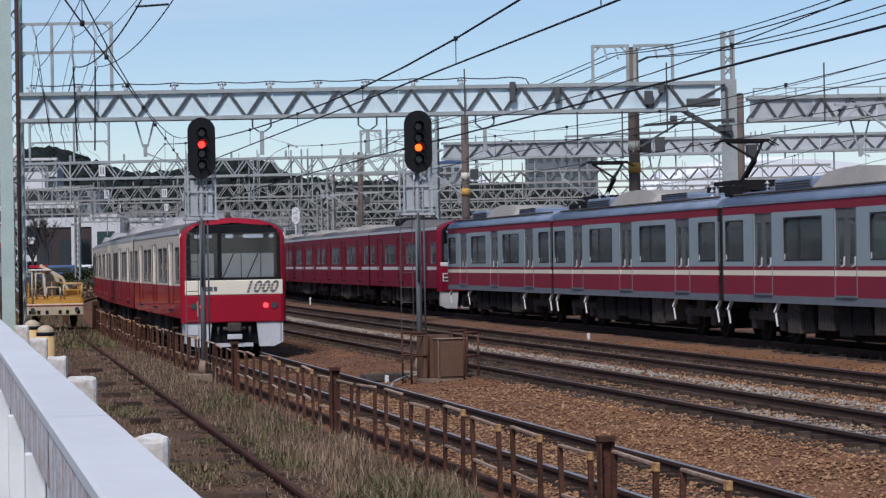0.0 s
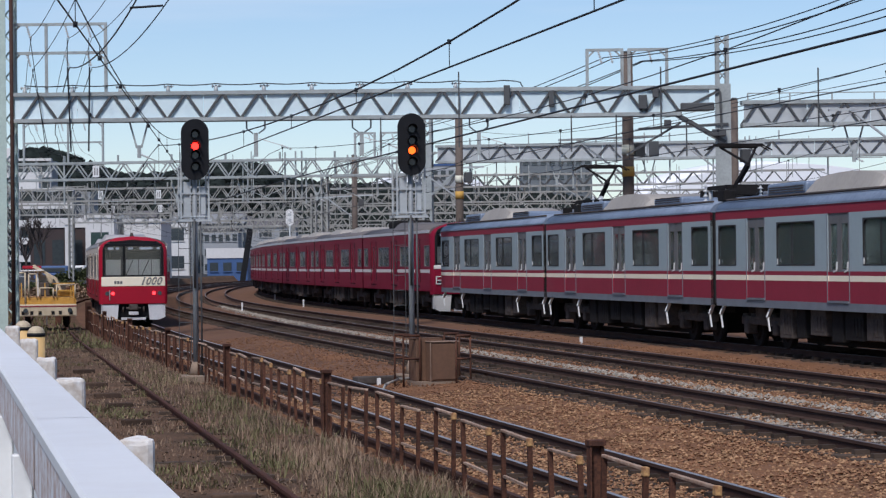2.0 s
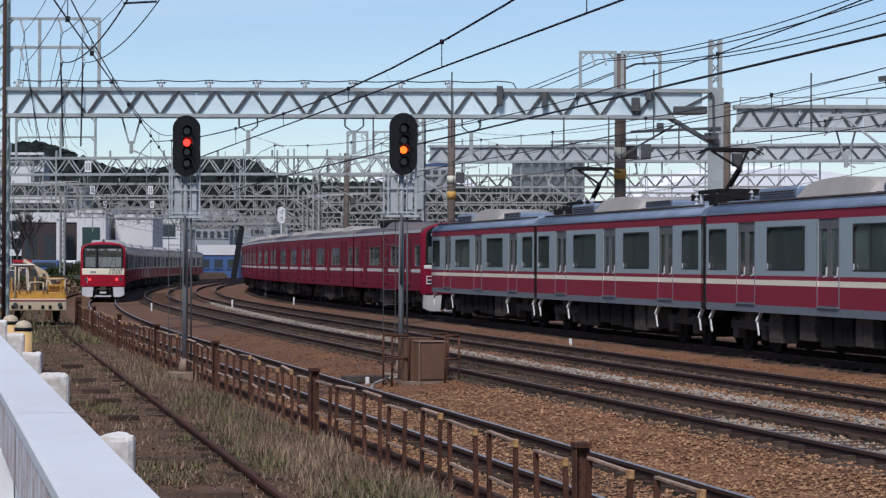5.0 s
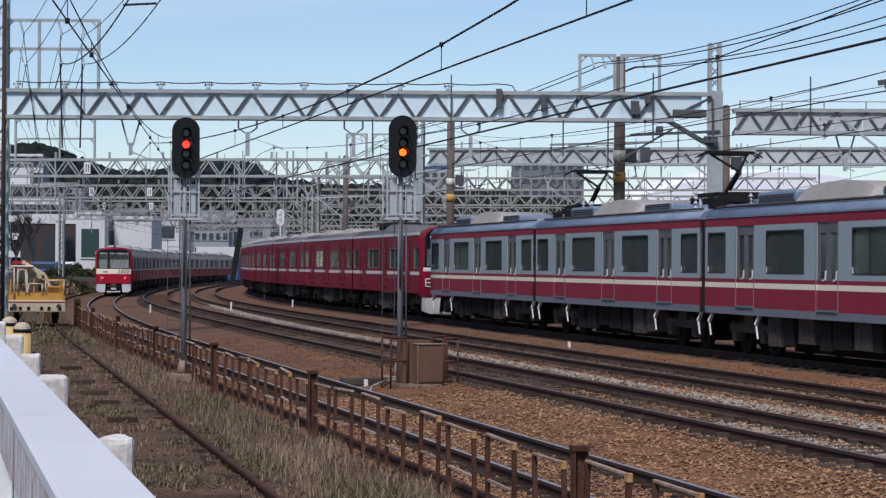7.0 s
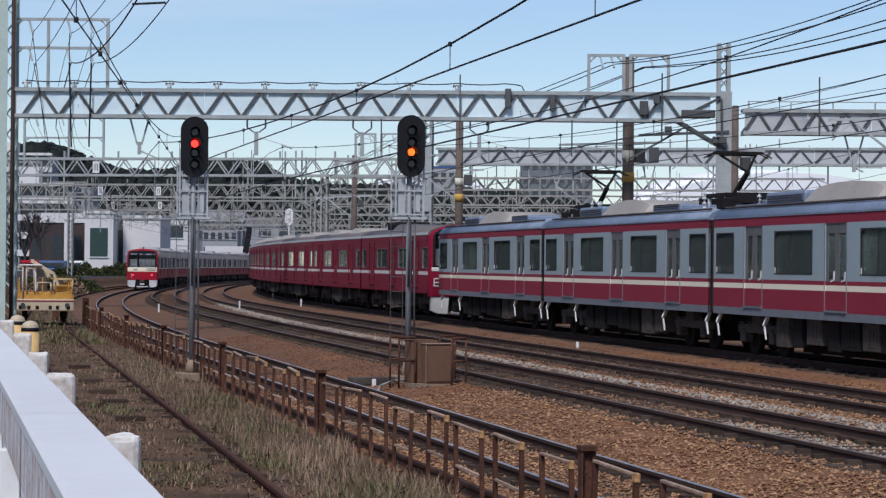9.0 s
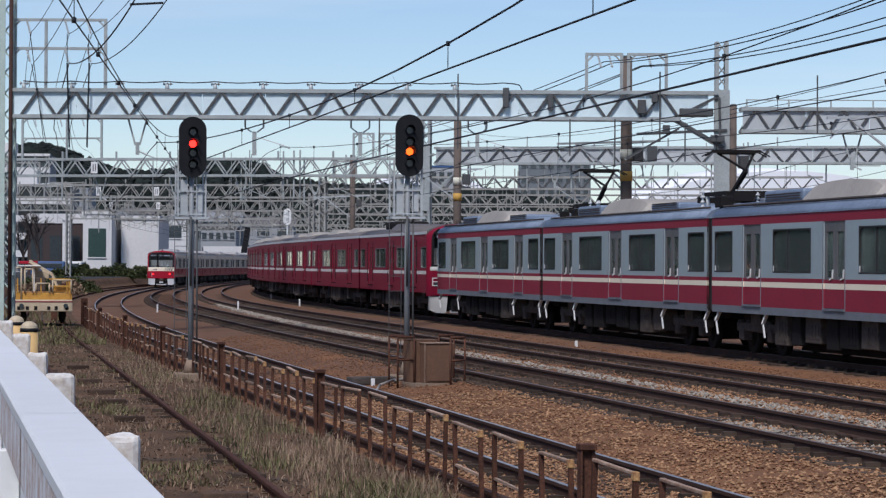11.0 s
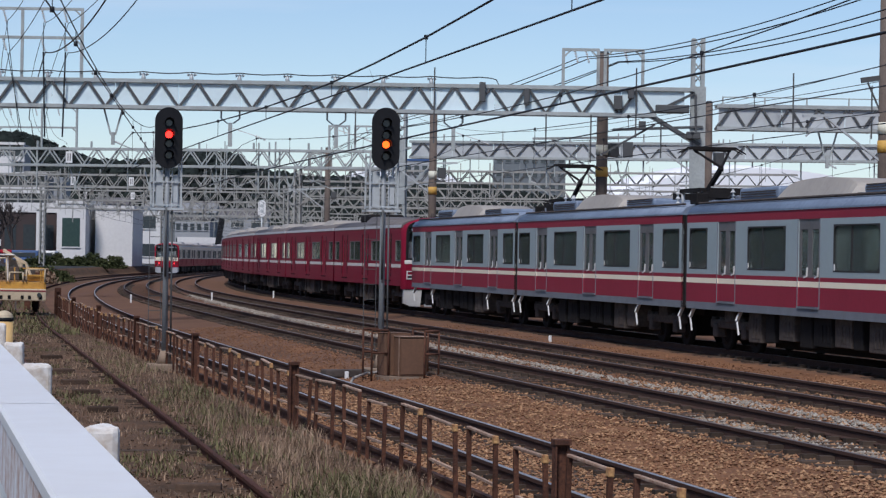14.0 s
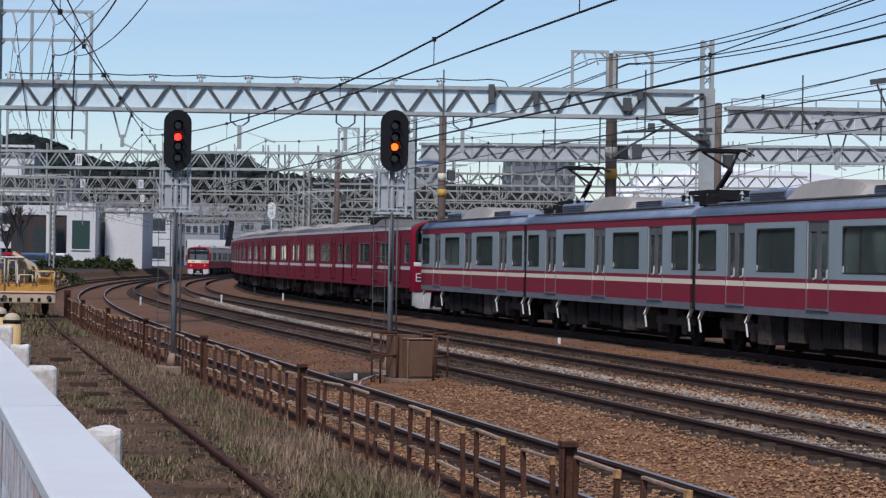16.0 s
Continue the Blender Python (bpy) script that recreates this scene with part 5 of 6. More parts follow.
            for y in (-0.3, 0.3):
                for xa, za, xb, zb in ((xm - 2.0, zl, xm - 0.2, zl - 1.2), (xm + 1.9, zr, xm + 0.2, zl - 1.2), (xm - 0.5, zl + 0.8, xm + 0.5, zr + 0.8)):
                    b = BM()
                    beam(b, (xa, y, za), (xb, y, zb), 0.08)
                    part("knee_bracket", b, mt, g)
            if k == 1:
                portal(g, -5.1, -0.47, zl + 0.92, zl + 3.2, mt, 2, [(x, zl + 3.2) for x in (-4.4, -2.9, -1.6)], 1.1)
                b = BM()
                beam(b, (-2.5, 0, zl + 0.92), (-2.5, 0, zl + 3.2), 0.1)
                part("frame_post", b, mt, g)
                portal(g, 13.95, 15.05, zl + 0.92, zl + 2.3, mt, 1, [(14.3, zl + 2.3), (14.7, zl + 2.3)])
                portal(g, 15.4, 17.0, zl + 0.92, zl + 2.3, mt, 1, [(16.0, zl + 2.3)])
            else:
                portal(g, -9.6, -6.3, zl + 0.92, zl + 2.6, mt, 2, [(-9.0, zl + 2.6), (-7.2, zl + 2.6)])
                portal(g, xm + 0.9, xm + 2.5, zr + 1.1, zr + 2.3, mt, 1, [(xm + 1.3, zr + 2.3), (xm + 1.9, zr + 2.3)])
            rng = random.Random(100 + k)
            h = BM()
            for _ in range(60):
                x = rng.uniform(-13, 50)
                zt = zl if x < xm else zr + 0.25
                y = rng.uniform(-0.4, 0.4)
                beam(h, (x, y, zt + rng.uniform(0.8, 1.5)), (x, y, zt - rng.uniform(0.2, 1.6)), rng.choice((0.03, 0.05, 0.08)))
                if rng.random() < 0.5:
                    beam(h, (x, y, zt - 0.6), (x + rng.uniform(-1.6, 1.6), y, zt - rng.uniform(0.6, 1.3)), 0.04)
            tagged(part("hanger_clutter", h, mt, g), kind="stuff")
            for x in {1: (-0.75,), 2: (-1.56, 2.93), 3: (-3.6, 0.97)}.get(k, ()):
                b = BM()
                box(b, x - 0.19, x + 0.19, -0.45, -0.41, zl + 0.12, zl + 0.76, 0.006)
                board = part("number_board", b, M["white_mark"], g, "white number board with dark bars")
                b = BM()
                for u in (-0.08, 0.05):
                    box(b, x + u, x + u + 0.05, -0.458, -0.451, zl + 0.24, zl + 0.64)
                part("number_bars", b, M["galv_dark"], board)
            x = -12.0
            while x < 14:
                cb = BM()
                tube(cb, (x, 0, zl + 0.9), (x, 0, zl + 1.35), 0.06, n=6)
                part("clamp_post", cb, mt, g)
                x += 3.1
        for o in (0.4, 4.7, 8.5, 12.7, 26.0, 31.0):
            zc = zl if o - 0.9 < 11 else (7.7 if near and o < 17 else 7.3 if near else zl if o < xm else zr + 0.25)
            if near and 1 < o < 20:
                hanger(g, o - 1.0, zc, mt)
            else:
                cantilever(g, o - 0.9, zc, 5.9, mt)


gantries()


def pole(s, o, top, r, bands, z0=0.3):
    t = thing("line_pole", at(s, o, z0), "brown concrete overhead line pole with painted bands", "pole", "overhead line poles")
    b = BM()
    tube(b, (0, 0, 0), (0, 0, top - z0), r * 1.12, r, 16)
    part("shaft", b, M["pole_brown"], t)
    b = BM()
    tube(b, (0, 0, top - z0), (0, 0, top - z0 + 0.06), r * 1.1, r * 0.6, 16)
    part("cap", b, M["galv_dark"], t)
    for z, m in bands:
        b = BM()
        tube(b, (0, 0, z - 0.18), (0, 0, z + 0.18), r * 1.16, n=16)
        part("band", b, M[m], t)
    b = BM()
    beam(b, (-2.6, 0, 6.6), (1.2, 0, 6.75), 0.08)
    beam(b, (0, 0, 5.2), (-1.9, 0, 6.6), 0.06)
    beam(b, (-1.8, 0, 6.6), (-2.5, 0, 6.0), 0.04)
    part("cross_arm", b, M["galv"], t)
    b = BM()
    box(b, 0.25, 0.6, -0.2, 0.2, 6.0, 6.5, 0.03)
    part("switch_box", b, M["galv_dark"], t)


pole(92.5, 17.18, 10.1, 0.2, [(5.45, "band_yellow"), (6.25, "band_white")])
pole(122.0, 16.05, 9.7, 0.18, [(5.4, "band_yellow"), (6.15, "band_white")])
pole(98.0, 22.85, 8.75, 0.14, [])
pole(74.0, 21.03, 10.6, 0.2, [(5.75, "band_yellow"), (6.3, "band_white")])


def pole_bracket():
    b = BM()
    beam(b, (-0.75, 0, 7.72), (-0.19, 0, 7.80), 0.12, 0.16)
    beam(b, (-0.55, 0, 7.66), (-0.02, 0, 6.5), 0.05)
    ob = part("lamp_bracket", b, M["galv_dark"])
    ob.matrix_basis = at(74.0, 21.03, 0.3, -11)
    tagged(ob, "dark steel bracket fixed to a concrete pole", "bracket")


pole_bracket()
pole(172.0, 15.9, 9.7, 0.18, [])


def round_board():
    t = thing("marker_board", at(236, 12.95, 0.3), "white oval signal marker board on a slim post", "sign")
    b = BM()
    tube(b, (0, 0, 0), (0, 0, 7.0), 0.07, n=8)
    part("post", b, M["galv"], t)
    b = BM()
    ring = [(0.36 * math.cos(q * math.pi / 12), (0.36 if q < 12 else -0.36) + 0.40 * math.sin(q * math.pi / 12)) for q in range(24)]
    lo, hi = [[b.verts.new((x, y, 6.45 + z)) for x, z in ring] for y in (-0.12, -0.07)]
    b.faces.new(lo)
    b.faces.new(hi[::-1])
    for q in range(24):
        b.faces.new((lo[q], lo[(q + 1) % 24], hi[(q + 1) % 24], hi[q]))
    board = part("board", b, M["white_mark"], t)
    for z in (6.2, 6.7):
        b = BM()
        tube(b, (0, -0.124, z), (0, -0.15, z), 0.16, n=16)
        part("lens", b, M["galv"], board)


round_board()


# ---- wires ----
def wire(pts, r, label="dark overhead wire above the tracks", name="overhead_wire"):
    cu = bpy.data.curves.new(name, "CURVE")
    cu.dimensions, cu.bevel_depth, cu.bevel_resolution = "3D", r, 1
    sp = cu.splines.new("POLY")
    sp.points.add(len(pts) - 1)
    for q, p in zip(sp.points, pts):
        q.co = (*p, 1)
    cu.materials.append(M["wire"])
    return tagged(new(name, cu), label, "wire", "overhead wires")


def sagged(s, low, base, sup=None):
    """Height of a messenger: low in the long first span, then from gantry to gantry."""
    if s < GANTRY_S[0]:
        return low + (0.00125 if s < 50 else 0.0006) * (s - 50) ** 2
    for a, b in zip(GANTRY_S, GANTRY_S[1:]):
        if s <= b:
            u = (s - a) / (b - a)
            return base - 0.75 * 4 * u * (1 - u)
    return base


def catenary(o, zc, zm, r=0.012, lift=0.24, rm=0.014, zig=0.04):
    """Contact wire, sagging messenger and droppers over one track."""
    con, mes = [], []
    s, k = -8.0, 0
    w = None
    drops = []
    while s < 385:
        off = o + zig * math.sin(s * math.pi / 50)
        con.append(spot(s, off, zc))
        mes.append(spot(s, off, sagged(s, zc + lift, zm)))
        if k % 2 == 1 and s < 300:
            drops.append((con[-1], mes[-1]))
        s += 4.3
        k += 1
    w = wire(con, r, "contact wire above a railway track")
    wire(mes, rm, "messenger wire above a railway track")
    for p, q in drops:
        d = BM()
        tube(d, p, q, 0.007, n=4)
        tube(d, q - Vector((0, 0, 0.035)), q + Vector((0, 0, 0.035)), 0.032, n=6)
        part("dropper", d, M["wire"], w)


for o, zc, zm, r, up in ((0.0, 5.43, 6.6, 0.014, 0.24), (4.32, 5.41, 6.6, 0.02, 0.16), (8.1, 5.45, 6.7, 0.012, 0.24), (12.28, 5.45, 6.7, 0.012, 0.24), (25.5, 5.5, 6.7, 0.012, 0.24), (30.0, 5.5, 6.7, 0.012, 0.24)):
    catenary(o, zc, zm, r, up, 0.016 if o == 0 else 0.010)


def feeder(o, zs, r, sag=0.5, mid=70.0, half=24.0):
    """A cable that sags from support to support; mid and half give the span before the first gantry."""
    pts = []
    s = mid - 3 * half
    while s < 390:
        if s < mid + half:
            u = ((s - mid + half) % (2 * half)) / half - 1
            z = zs - sag * (1 - u * u)
        else:
            u = ((s - mid - half) % 49) / 49
            z = zs - sag * 2.4 * u * (1 - u)
        pts.append(spot(s, o, z))
        s += 2.0 if s < 100 else 4.25
    wire(pts, r, "dark feeder cable strung along the line")


# six feeders on the frame over the siding, the lower ones heavier
for o, z, r, sag in ((-4.27, 10.71, 0.012, 0.85), (-2.94, 10.66, 0.012, 0.88), (-2.14, 10.66, 0.012, 0.78), (-4.19, 9.61, 0.013, 0.66), (-2.94, 9.61, 0.022, 1.07), (-2.14, 9.61, 0.016, 0.97)):
    feeder(o, z, r, sag)
# four heavy feeders on the frames beside the tall mast
for o, z, r, sag, mid, half in ((15.96, 9.8, 0.017, 0.53, 73, 18), (16.26, 9.76, 0.019, 0.57, 72, 19), (17.35, 9.68, 0.019, 0.58, 72, 19), (17.39, 9.66, 0.019, 0.73, 70, 21)):
    feeder(o, z, r, sag, mid, half)
feeder(22.5, 8.36, 0.012, 0.05)
wire([spot(s, 22.5, 8.52 + 0.0006 * (s - 100) ** 2) for s in range(40, 240, 4)], 0.012, "thin wire strung above the far tracks")
# spacer between the two heavy feeders over the siding
wire([spot(63.5, -2.94, 8.7), spot(63.5, -2.14, 8.76)], 0.03, "dark spacer bar between two feeder cables", "cable_spacer")


def crossover_wire():
    """Contact wire, messenger and clamps that cross from the siding to the main line."""
    def off(s):
        return -9.84 + 0.12 * s
    con = wire([spot(s, off(s), 5.45) for s in range(-6, 95, 4)], 0.011, "thin wire crossing from the siding to the main line")
    wire([spot(s, off(s), 5.5 + 0.00095 * (s - 50) ** 2) for s in range(-6, 95, 4)], 0.010, "thin wire crossing from the siding to the main line")
    for s in (28.2, 33.1, 38.2, 44.0, 50.0, 56.0, 62.0, 68.0):
        d = BM()
        p, q = spot(s, off(s), 5.45), spot(s, off(s), 5.5 + 0.00095 * (s - 50) ** 2)
        tube(d, p, q, 0.006, n=4)
        tube(d, p - Vector((0, 0, 0.035)), p + Vector((0, 0, 0.035)), 0.03, n=6)
        part("dropper", d, M["wire"], con)


crossover_wire()


# ---- maintenance trolley on the siding ----
def trolley():
    t = thing("track_trolley", at(104.5, siding(104.5), 0.12), "yellow and cream rail maintenance trolley with a small crane", "rail trolley")
    b = BM()
    box(b, -1.1, 1.1, -2.0, 2.0, 0.62, 0.88, 0.03)
    part("chassis", b, M["cart_cream"], t)
    b = BM()
    box(b, -1.12, 1.12, -2.15, -2.02, 0.45, 0.92, 0.04)
    part("buffer_beam", b, M["cart_cream"], t)
    for e in (-1, 1):
        b = BM()
        tube(b, (e * 0.85, -2.15, 0.68), (e * 0.85, -2.22, 0.68), 0.09, n=12)
        part("lamp", b, M["far_glass"], t)
        b = BM()
        for z in (1.35, 1.65):
            beam(b, (e * 1.08, -1.95, z), (e * 1.08, 1.9, z), 0.04)
        for y in (-1.95, -1.0, 0, 1.0, 1.9):
            beam(b, (e * 1.08, y, 0.88), (e * 1.08, y, 1.67), 0.04)
        part("side_rail", b, M["cart_yellow"], t)
        for y in (-1.2, 1.2):
            piece("wheel", WHEEL, t, Matrix.Translation((e * 0.75, y, 0.36)) @ Matrix.Diagonal((1, 0.84, 0.84, 1)))
    b = BM()
    box(b, -1.05, 1.05, -1.95, 1.9, 0.885, 1.18, 0.02)
    part("deck", b, M["cart_yellow"], t)
    for x0, x1, y0, y1, h, m in ((0.4, 0.98, -1.7, -0.4, 0.24, "cart_yellow"), (-0.3, 0.1, -0.7, 0.0, 0.55, "under_grey"), (0.3, 0.75, 0.0, 0.9, 0.5, "under_grey")):
        b = BM()
        box(b, x0, x1, y0, y1, 1.224, 1.22 + h, 0.04)
        part("tool_box", b, M[m], t)
    b = BM()
    tube(b, (-0.1, 0.2, 1.18), (-0.1, 0.2, 1.9), 0.16, 0.12, 12)
    box(b, -0.4, 0.25, -0.1, 0.6, 1.7, 2.05, 0.06)
    beam(b, (-0.1, 0.2, 1.9), (-0.5, -0.5, 2.4), 0.13)
    beam(b, (-0.5, -0.5, 2.4), (0.35, -0.9, 1.9), 0.1)
    beam(b, (0.35, -0.9, 1.9), (0.55, -1.0, 1.4), 0.08)
    part("crane", b, M["cart_cream"], t)
    b = BM()
    box(b, -0.95, -0.2, -0.5, 0.1, 2.3, 2.42, 0.03)
    part("warning_board", b, M["train_red"], t, "red and white board")
    for x in (-1.0, -0.1, 0.9):
        b = BM()
        beam(b, (x, -1.95, 1.18), (x, -1.95, 1.75), 0.045)
        part("stanchion", b, M["cart_yellow"], t)
    b = BM()
    beam(b, (0.2, -1.95, 1.72), (1.05, -1.95, 1.72), 0.045)
    beam(b, (0.2, -1.95, 1.45), (1.05, -1.95, 1.45), 0.035)
    part("end_rail", b, M["cart_yellow"], t)
    b = BM()
    for x in (-0.7, -0.35):
        beam(b, (x, -0.6, 0.97), (x, -0.6, 2.2), 0.05)
    box(b, -1.0, -0.1, -0.8, 0.4, 2.2, 2.26, 0.02)
    part("canopy", b, M["train_white"], t)
    for x0, x1, z0, z1 in ((0.35, 1.06, 1.18, 1.68), (-1.12, -0.86, 0.9, 2.15), (-0.72, -0.42, 1.18, 2.1), (-0.3, 0.22, 1.18, 1.55)):
        b = BM()
        for x in (x0, x1):
            tube(b, (x, -2.0, z0), (x, -2.0, z1), 0.03, n=8)
        tube(b, (x0, -2.0, z1), (x1, -2.0, z1), 0.03, n=8)
        part("hoop_rail", b, M["cart_cream"], t)
    for x in (-0.95, -0.62, -0.3, 0.2, 0.48, 0.9):
        b = BM()
        box(b, x - 0.06, x + 0.06, -2.165, -2.152, 0.52, 0.66)
        part("beam_slot", b, M["under"], t)
    b = BM()
    box(b, -1.1, 1.1, -2.163, -2.152, 0.82, 0.86)
    part("red_line", b, M["train_dull_red"], t, "faded red line along the buffer beam")
    b = BM()
    box(b, -0.98, 0.3, -1.7, 0.6, 1.185, 1.22)
    part("deck_mat", b, M["fence_yellow"], t)
    b = BM()
    beam(b, (-0.05, -2.1, 0.45), (-0.05, -2.3, 0.1), 0.07)
    part("tow_bar", b, M["under_grey"], t)


trolley()


# ---- weeds and loose stones ----
def blades(name, count, area, hmin, hmax, material, label, seed, lean=0.5, width=0.012, density=None):
    rng = random.Random(seed)
    vs, fs = [], []
    n = 0
    while n < count:
        s, o = area(rng)
        if density and rng.random() > density(s, o):
            continue
        n += 1
        p = spot(s, o, gz(o) - 0.02)
        a, h = rng.uniform(0, 6.28), rng.uniform(hmin, hmax)
        d = Vector((math.cos(a), math.sin(a), 0))
        w = Vector((-d.y, d.x, 0)) * width
        l1, l2 = d * h * lean * rng.uniform(0.1, 0.6), d * h * lean * rng.uniform(0.6, 1.3)
        i = len(vs)
        vs += [p - w, p + w, p + l1 + w * 0.7 + Vector((0, 0, h * 0.6)), p + l1 - w * 0.7 + Vector((0, 0, h * 0.6)), p + l2 + Vector((0, 0, h))]
        fs += [(i, i + 1, i + 2, i + 3), (i + 3, i + 2, i + 4)]
    ob = raw(name, vs, fs, material)
    return tagged(ob, label, "weeds", kind="stuff")


def patch(s, o, k, sc=0.35):
    return noise.noise(Vector((s * sc, o * sc * 1.5, k)))


def near_s(rng, a, b, pw=1.7):
    return a + (b - a) * rng.random() ** pw


blades("dry_weeds", 11000, lambda r: (near_s(r, 16, 75), r.uniform(-3.45, -2.05)), 0.05, 0.28, M["dry"], "dry brown winter weeds along the fence", 1, 0.6, 0.0045, lambda s, o: 0.04 + max(0, 0.25 + 1.9 * patch(s, o, 3, 0.8)) * (1.0 if s < 36 else 0.22))
blades("siding_weeds", 12000, lambda r: (near_s(r, 14, 100), r.uniform(-5.9, -3.3)), 0.02, 0.11, M["dry"], "sparse dry grass between the rusty siding rails", 2, 0.7, 0.008, lambda s, o: max(0.05, 0.35 + 1.2 * patch(s, o, 5)))
blades("green_weeds", 4500, lambda r: (near_s(r, 25, 85), r.uniform(-5.8, -2.2)), 0.02, 0.13, M["green_grass"], "patches of green grass beside the siding", 3, 0.7, 0.009, lambda s, o: max(0.0, -0.25 + 2.2 * patch(s, o, 9, 0.5)))
blades("tuft_weeds", 3500, lambda r: (near_s(r, 80, 140), r.uniform(-9, -2.3)), 0.06, 0.28, M["green_grass"], "rough grass at the end of the fence", 4, 0.6, 0.02)


blades("fence_grass", 2600, lambda r: (near_s(r, 27, 62), r.uniform(-3.7, -2.15)), 0.06, 0.26, M["green_grass"], "fresh green grass tufts along the fence", 6, 0.7, 0.007, lambda s, o: max(0.03, 0.1 + 2.0 * patch(s, o, 21, 0.6)))


def stones(name, count, area, smin, smax, material, label, seed):
    rng = np.random.RandomState(seed)
    oct_v = np.array([(1, 0, 0), (-1, 0, 0), (0, 1, 0), (0, -1, 0), (0, 0, 1), (0, 0, -1)], float)
    oct_f = np.array([(0, 2, 4), (2, 1, 4), (1, 3, 4), (3, 0, 4), (2, 0, 5), (1, 2, 5), (3, 1, 5), (0, 3, 5)])
    vs, fs = [], []
    r2 = random.Random(seed)
    for i in range(count):
        s, o = area(r2)
        p = spot(s, o, gz(o))
        k = r2.uniform(smin, smax)
        v = oct_v * k * rng.uniform(0.55, 1.2, (6, 1))
        a = r2.uniform(0, 6.28)
        c, d = math.cos(a), math.sin(a)
        v = np.stack([v[:, 0] * c - v[:, 1] * d, v[:, 0] * d + v[:, 1] * c, v[:, 2] * 0.7], 1) + [p.x, p.y, p.z + r2.uniform(0.0, 0.03)]
        vs.append(v)
        fs.append(oct_f + 6 * i)
    ob = raw(name, np.concatenate(vs).tolist(), np.concatenate(fs).tolist(), material)
    return tagged(ob, label, "gravel", kind="stuff")


stones("ballast_stones", 70000, lambda r: (near_s(r, 19, 88, 1.6), r.uniform(-1.7, 10.6)), 0.013, 0.036, M["stone"], "loose brown ballast stones", 1)
# paler, slightly larger stones, thickest at the near end
stones("fresh_ballast_stones", 42000, lambda r: (near_s(r, 19, 50, 1.9), r.uniform(-1.7, 10.6)), 0.016, 0.042, M["tan_stone"], "loose tan ballast stones, paler, on the near stretch", 7)
stones("shoulder_stones", 5200, lambda r: (near_s(r, 34, 150, 1.2), 6.25 + r.gauss(0, 0.15)), 0.02, 0.06, M["pale_stone"], "pale grey stones piled between two tracks", 2)
stones("bed_stones", 2200, lambda r: (r.uniform(31, 40), 4.32 + r.gauss(0, 0.28)), 0.02, 0.04, M["pale_stone"], "pale stones between the rails", 3)
stones("siding_stones", 9000, lambda r: (near_s(r, 17, 90, 1.6), r.uniform(-5.9, -2.0)), 0.010, 0.032, M["dull_stone"], "small stones among the weeds", 4)


# ---- distance ----
def ridge(name, pts, depth, material, label, rough, seed):
    """A wooded hill: a ridge of clumps on a long mound; pts are x, crest height."""
    y0 = depth
    vs, fs = [], []
    n = 120
    xs = np.linspace(pts[0][0], pts[-1][0], n)
    hs = np.interp(xs, [p[0] for p in pts], [p[1] for p in pts])
    rows = 8
    for j in range(rows):
        v = j / (rows - 1)
        for i in range(n):
            h = hs[i] * math.sin(v * math.pi / 2)
            h += rough * noise.noise(Vector((xs[i] * 0.05, v * 4, seed))) * v
            vs.append((xs[i], y0 + v * 120, h))
    for j in range(rows - 1):
        for i in range(n - 1):
            fs.append((j * n + i, j * n + i + 1, (j + 1) * n + i + 1, (j + 1) * n + i))
    ob = raw(name, vs, fs, material, smooth=True)
    tagged(ob, label, "hill", kind="structure")
    rng = random.Random(seed)
    cv, cf = [], []
    ico = BM()
    bmesh.ops.create_icosphere(ico, subdivisions=1, radius=1)
    iv = [v.co.copy() for v in ico.verts]
    ifc = [[v.index for v in f.verts] for f in ico.faces]
    ico.free()
    for _ in range(4200):
        u, v = rng.random(), rng.random() ** 0.6
        x = pts[0][0] + (pts[-1][0] - pts[0][0]) * u
        h = float(np.interp(x, xs, hs)) * math.sin(v * math.pi / 2)
        k = rng.uniform(1.2, 3.2)
        c = Vector((x, y0 + v * 120 - 3, h))
        i0 = len(cv)
        cv += [c + Vector((p.x * k, p.y * k, p.z * k * 0.8)) * rng.uniform(0.7, 1.2) for p in iv]
        cf += [[i0 + i for i in f] for f in ifc]
    tr = raw("hill_trees", cv, cf, M["hill_leaf"], ob)
    tagged(tr, kind="stuff")


ridge("hill", [(-190, 30), (-165, 45), (-150, 46), (-138, 42), (-126, 37), (-118, 36), (-104, 36), (-92, 39), (-78, 40), (-66, 38.5), (-60, 33), (-40, 31), (0, 30), (30, 29), (50, 24), (90, 10)], 860, M["hill"], "dark wooded hill on the skyline", 2.0, 11)


def roadside_wood():
    rng = random.Random(77)
    ico = BM()
    bmesh.ops.create_icosphere(ico, subdivisions=1, radius=1)
    iv = [v.co.copy() for v in ico.verts]
    ifc = [[v.index for v in f.verts] for f in ico.faces]
    ico.free()
    cv, cf = [], []
    for _ in range(3800):
        u = rng.random()
        y = 60 + 330 * u
        x = -0.19 * y - 14 - rng.uniform(0, 16)
        k = rng.uniform(0.5, 1.4)
        h = rng.random() ** 0.8 * (9 + 3 * noise.noise(Vector((y * 0.08, 0, 3))))
        c = Vector((x, y, 0.9 + h))
        i0 = len(cv)
        cv += [c + p * k * rng.uniform(0.6, 1.2) for p in iv]
        cf += [[i0 + i for i in f] for f in ifc]
    tagged(raw("roadside_wood", cv, cf, M["wood_leaf"]), "dark green trees beside the road, mirrored in train windows", "trees", kind="stuff")


roadside_wood()


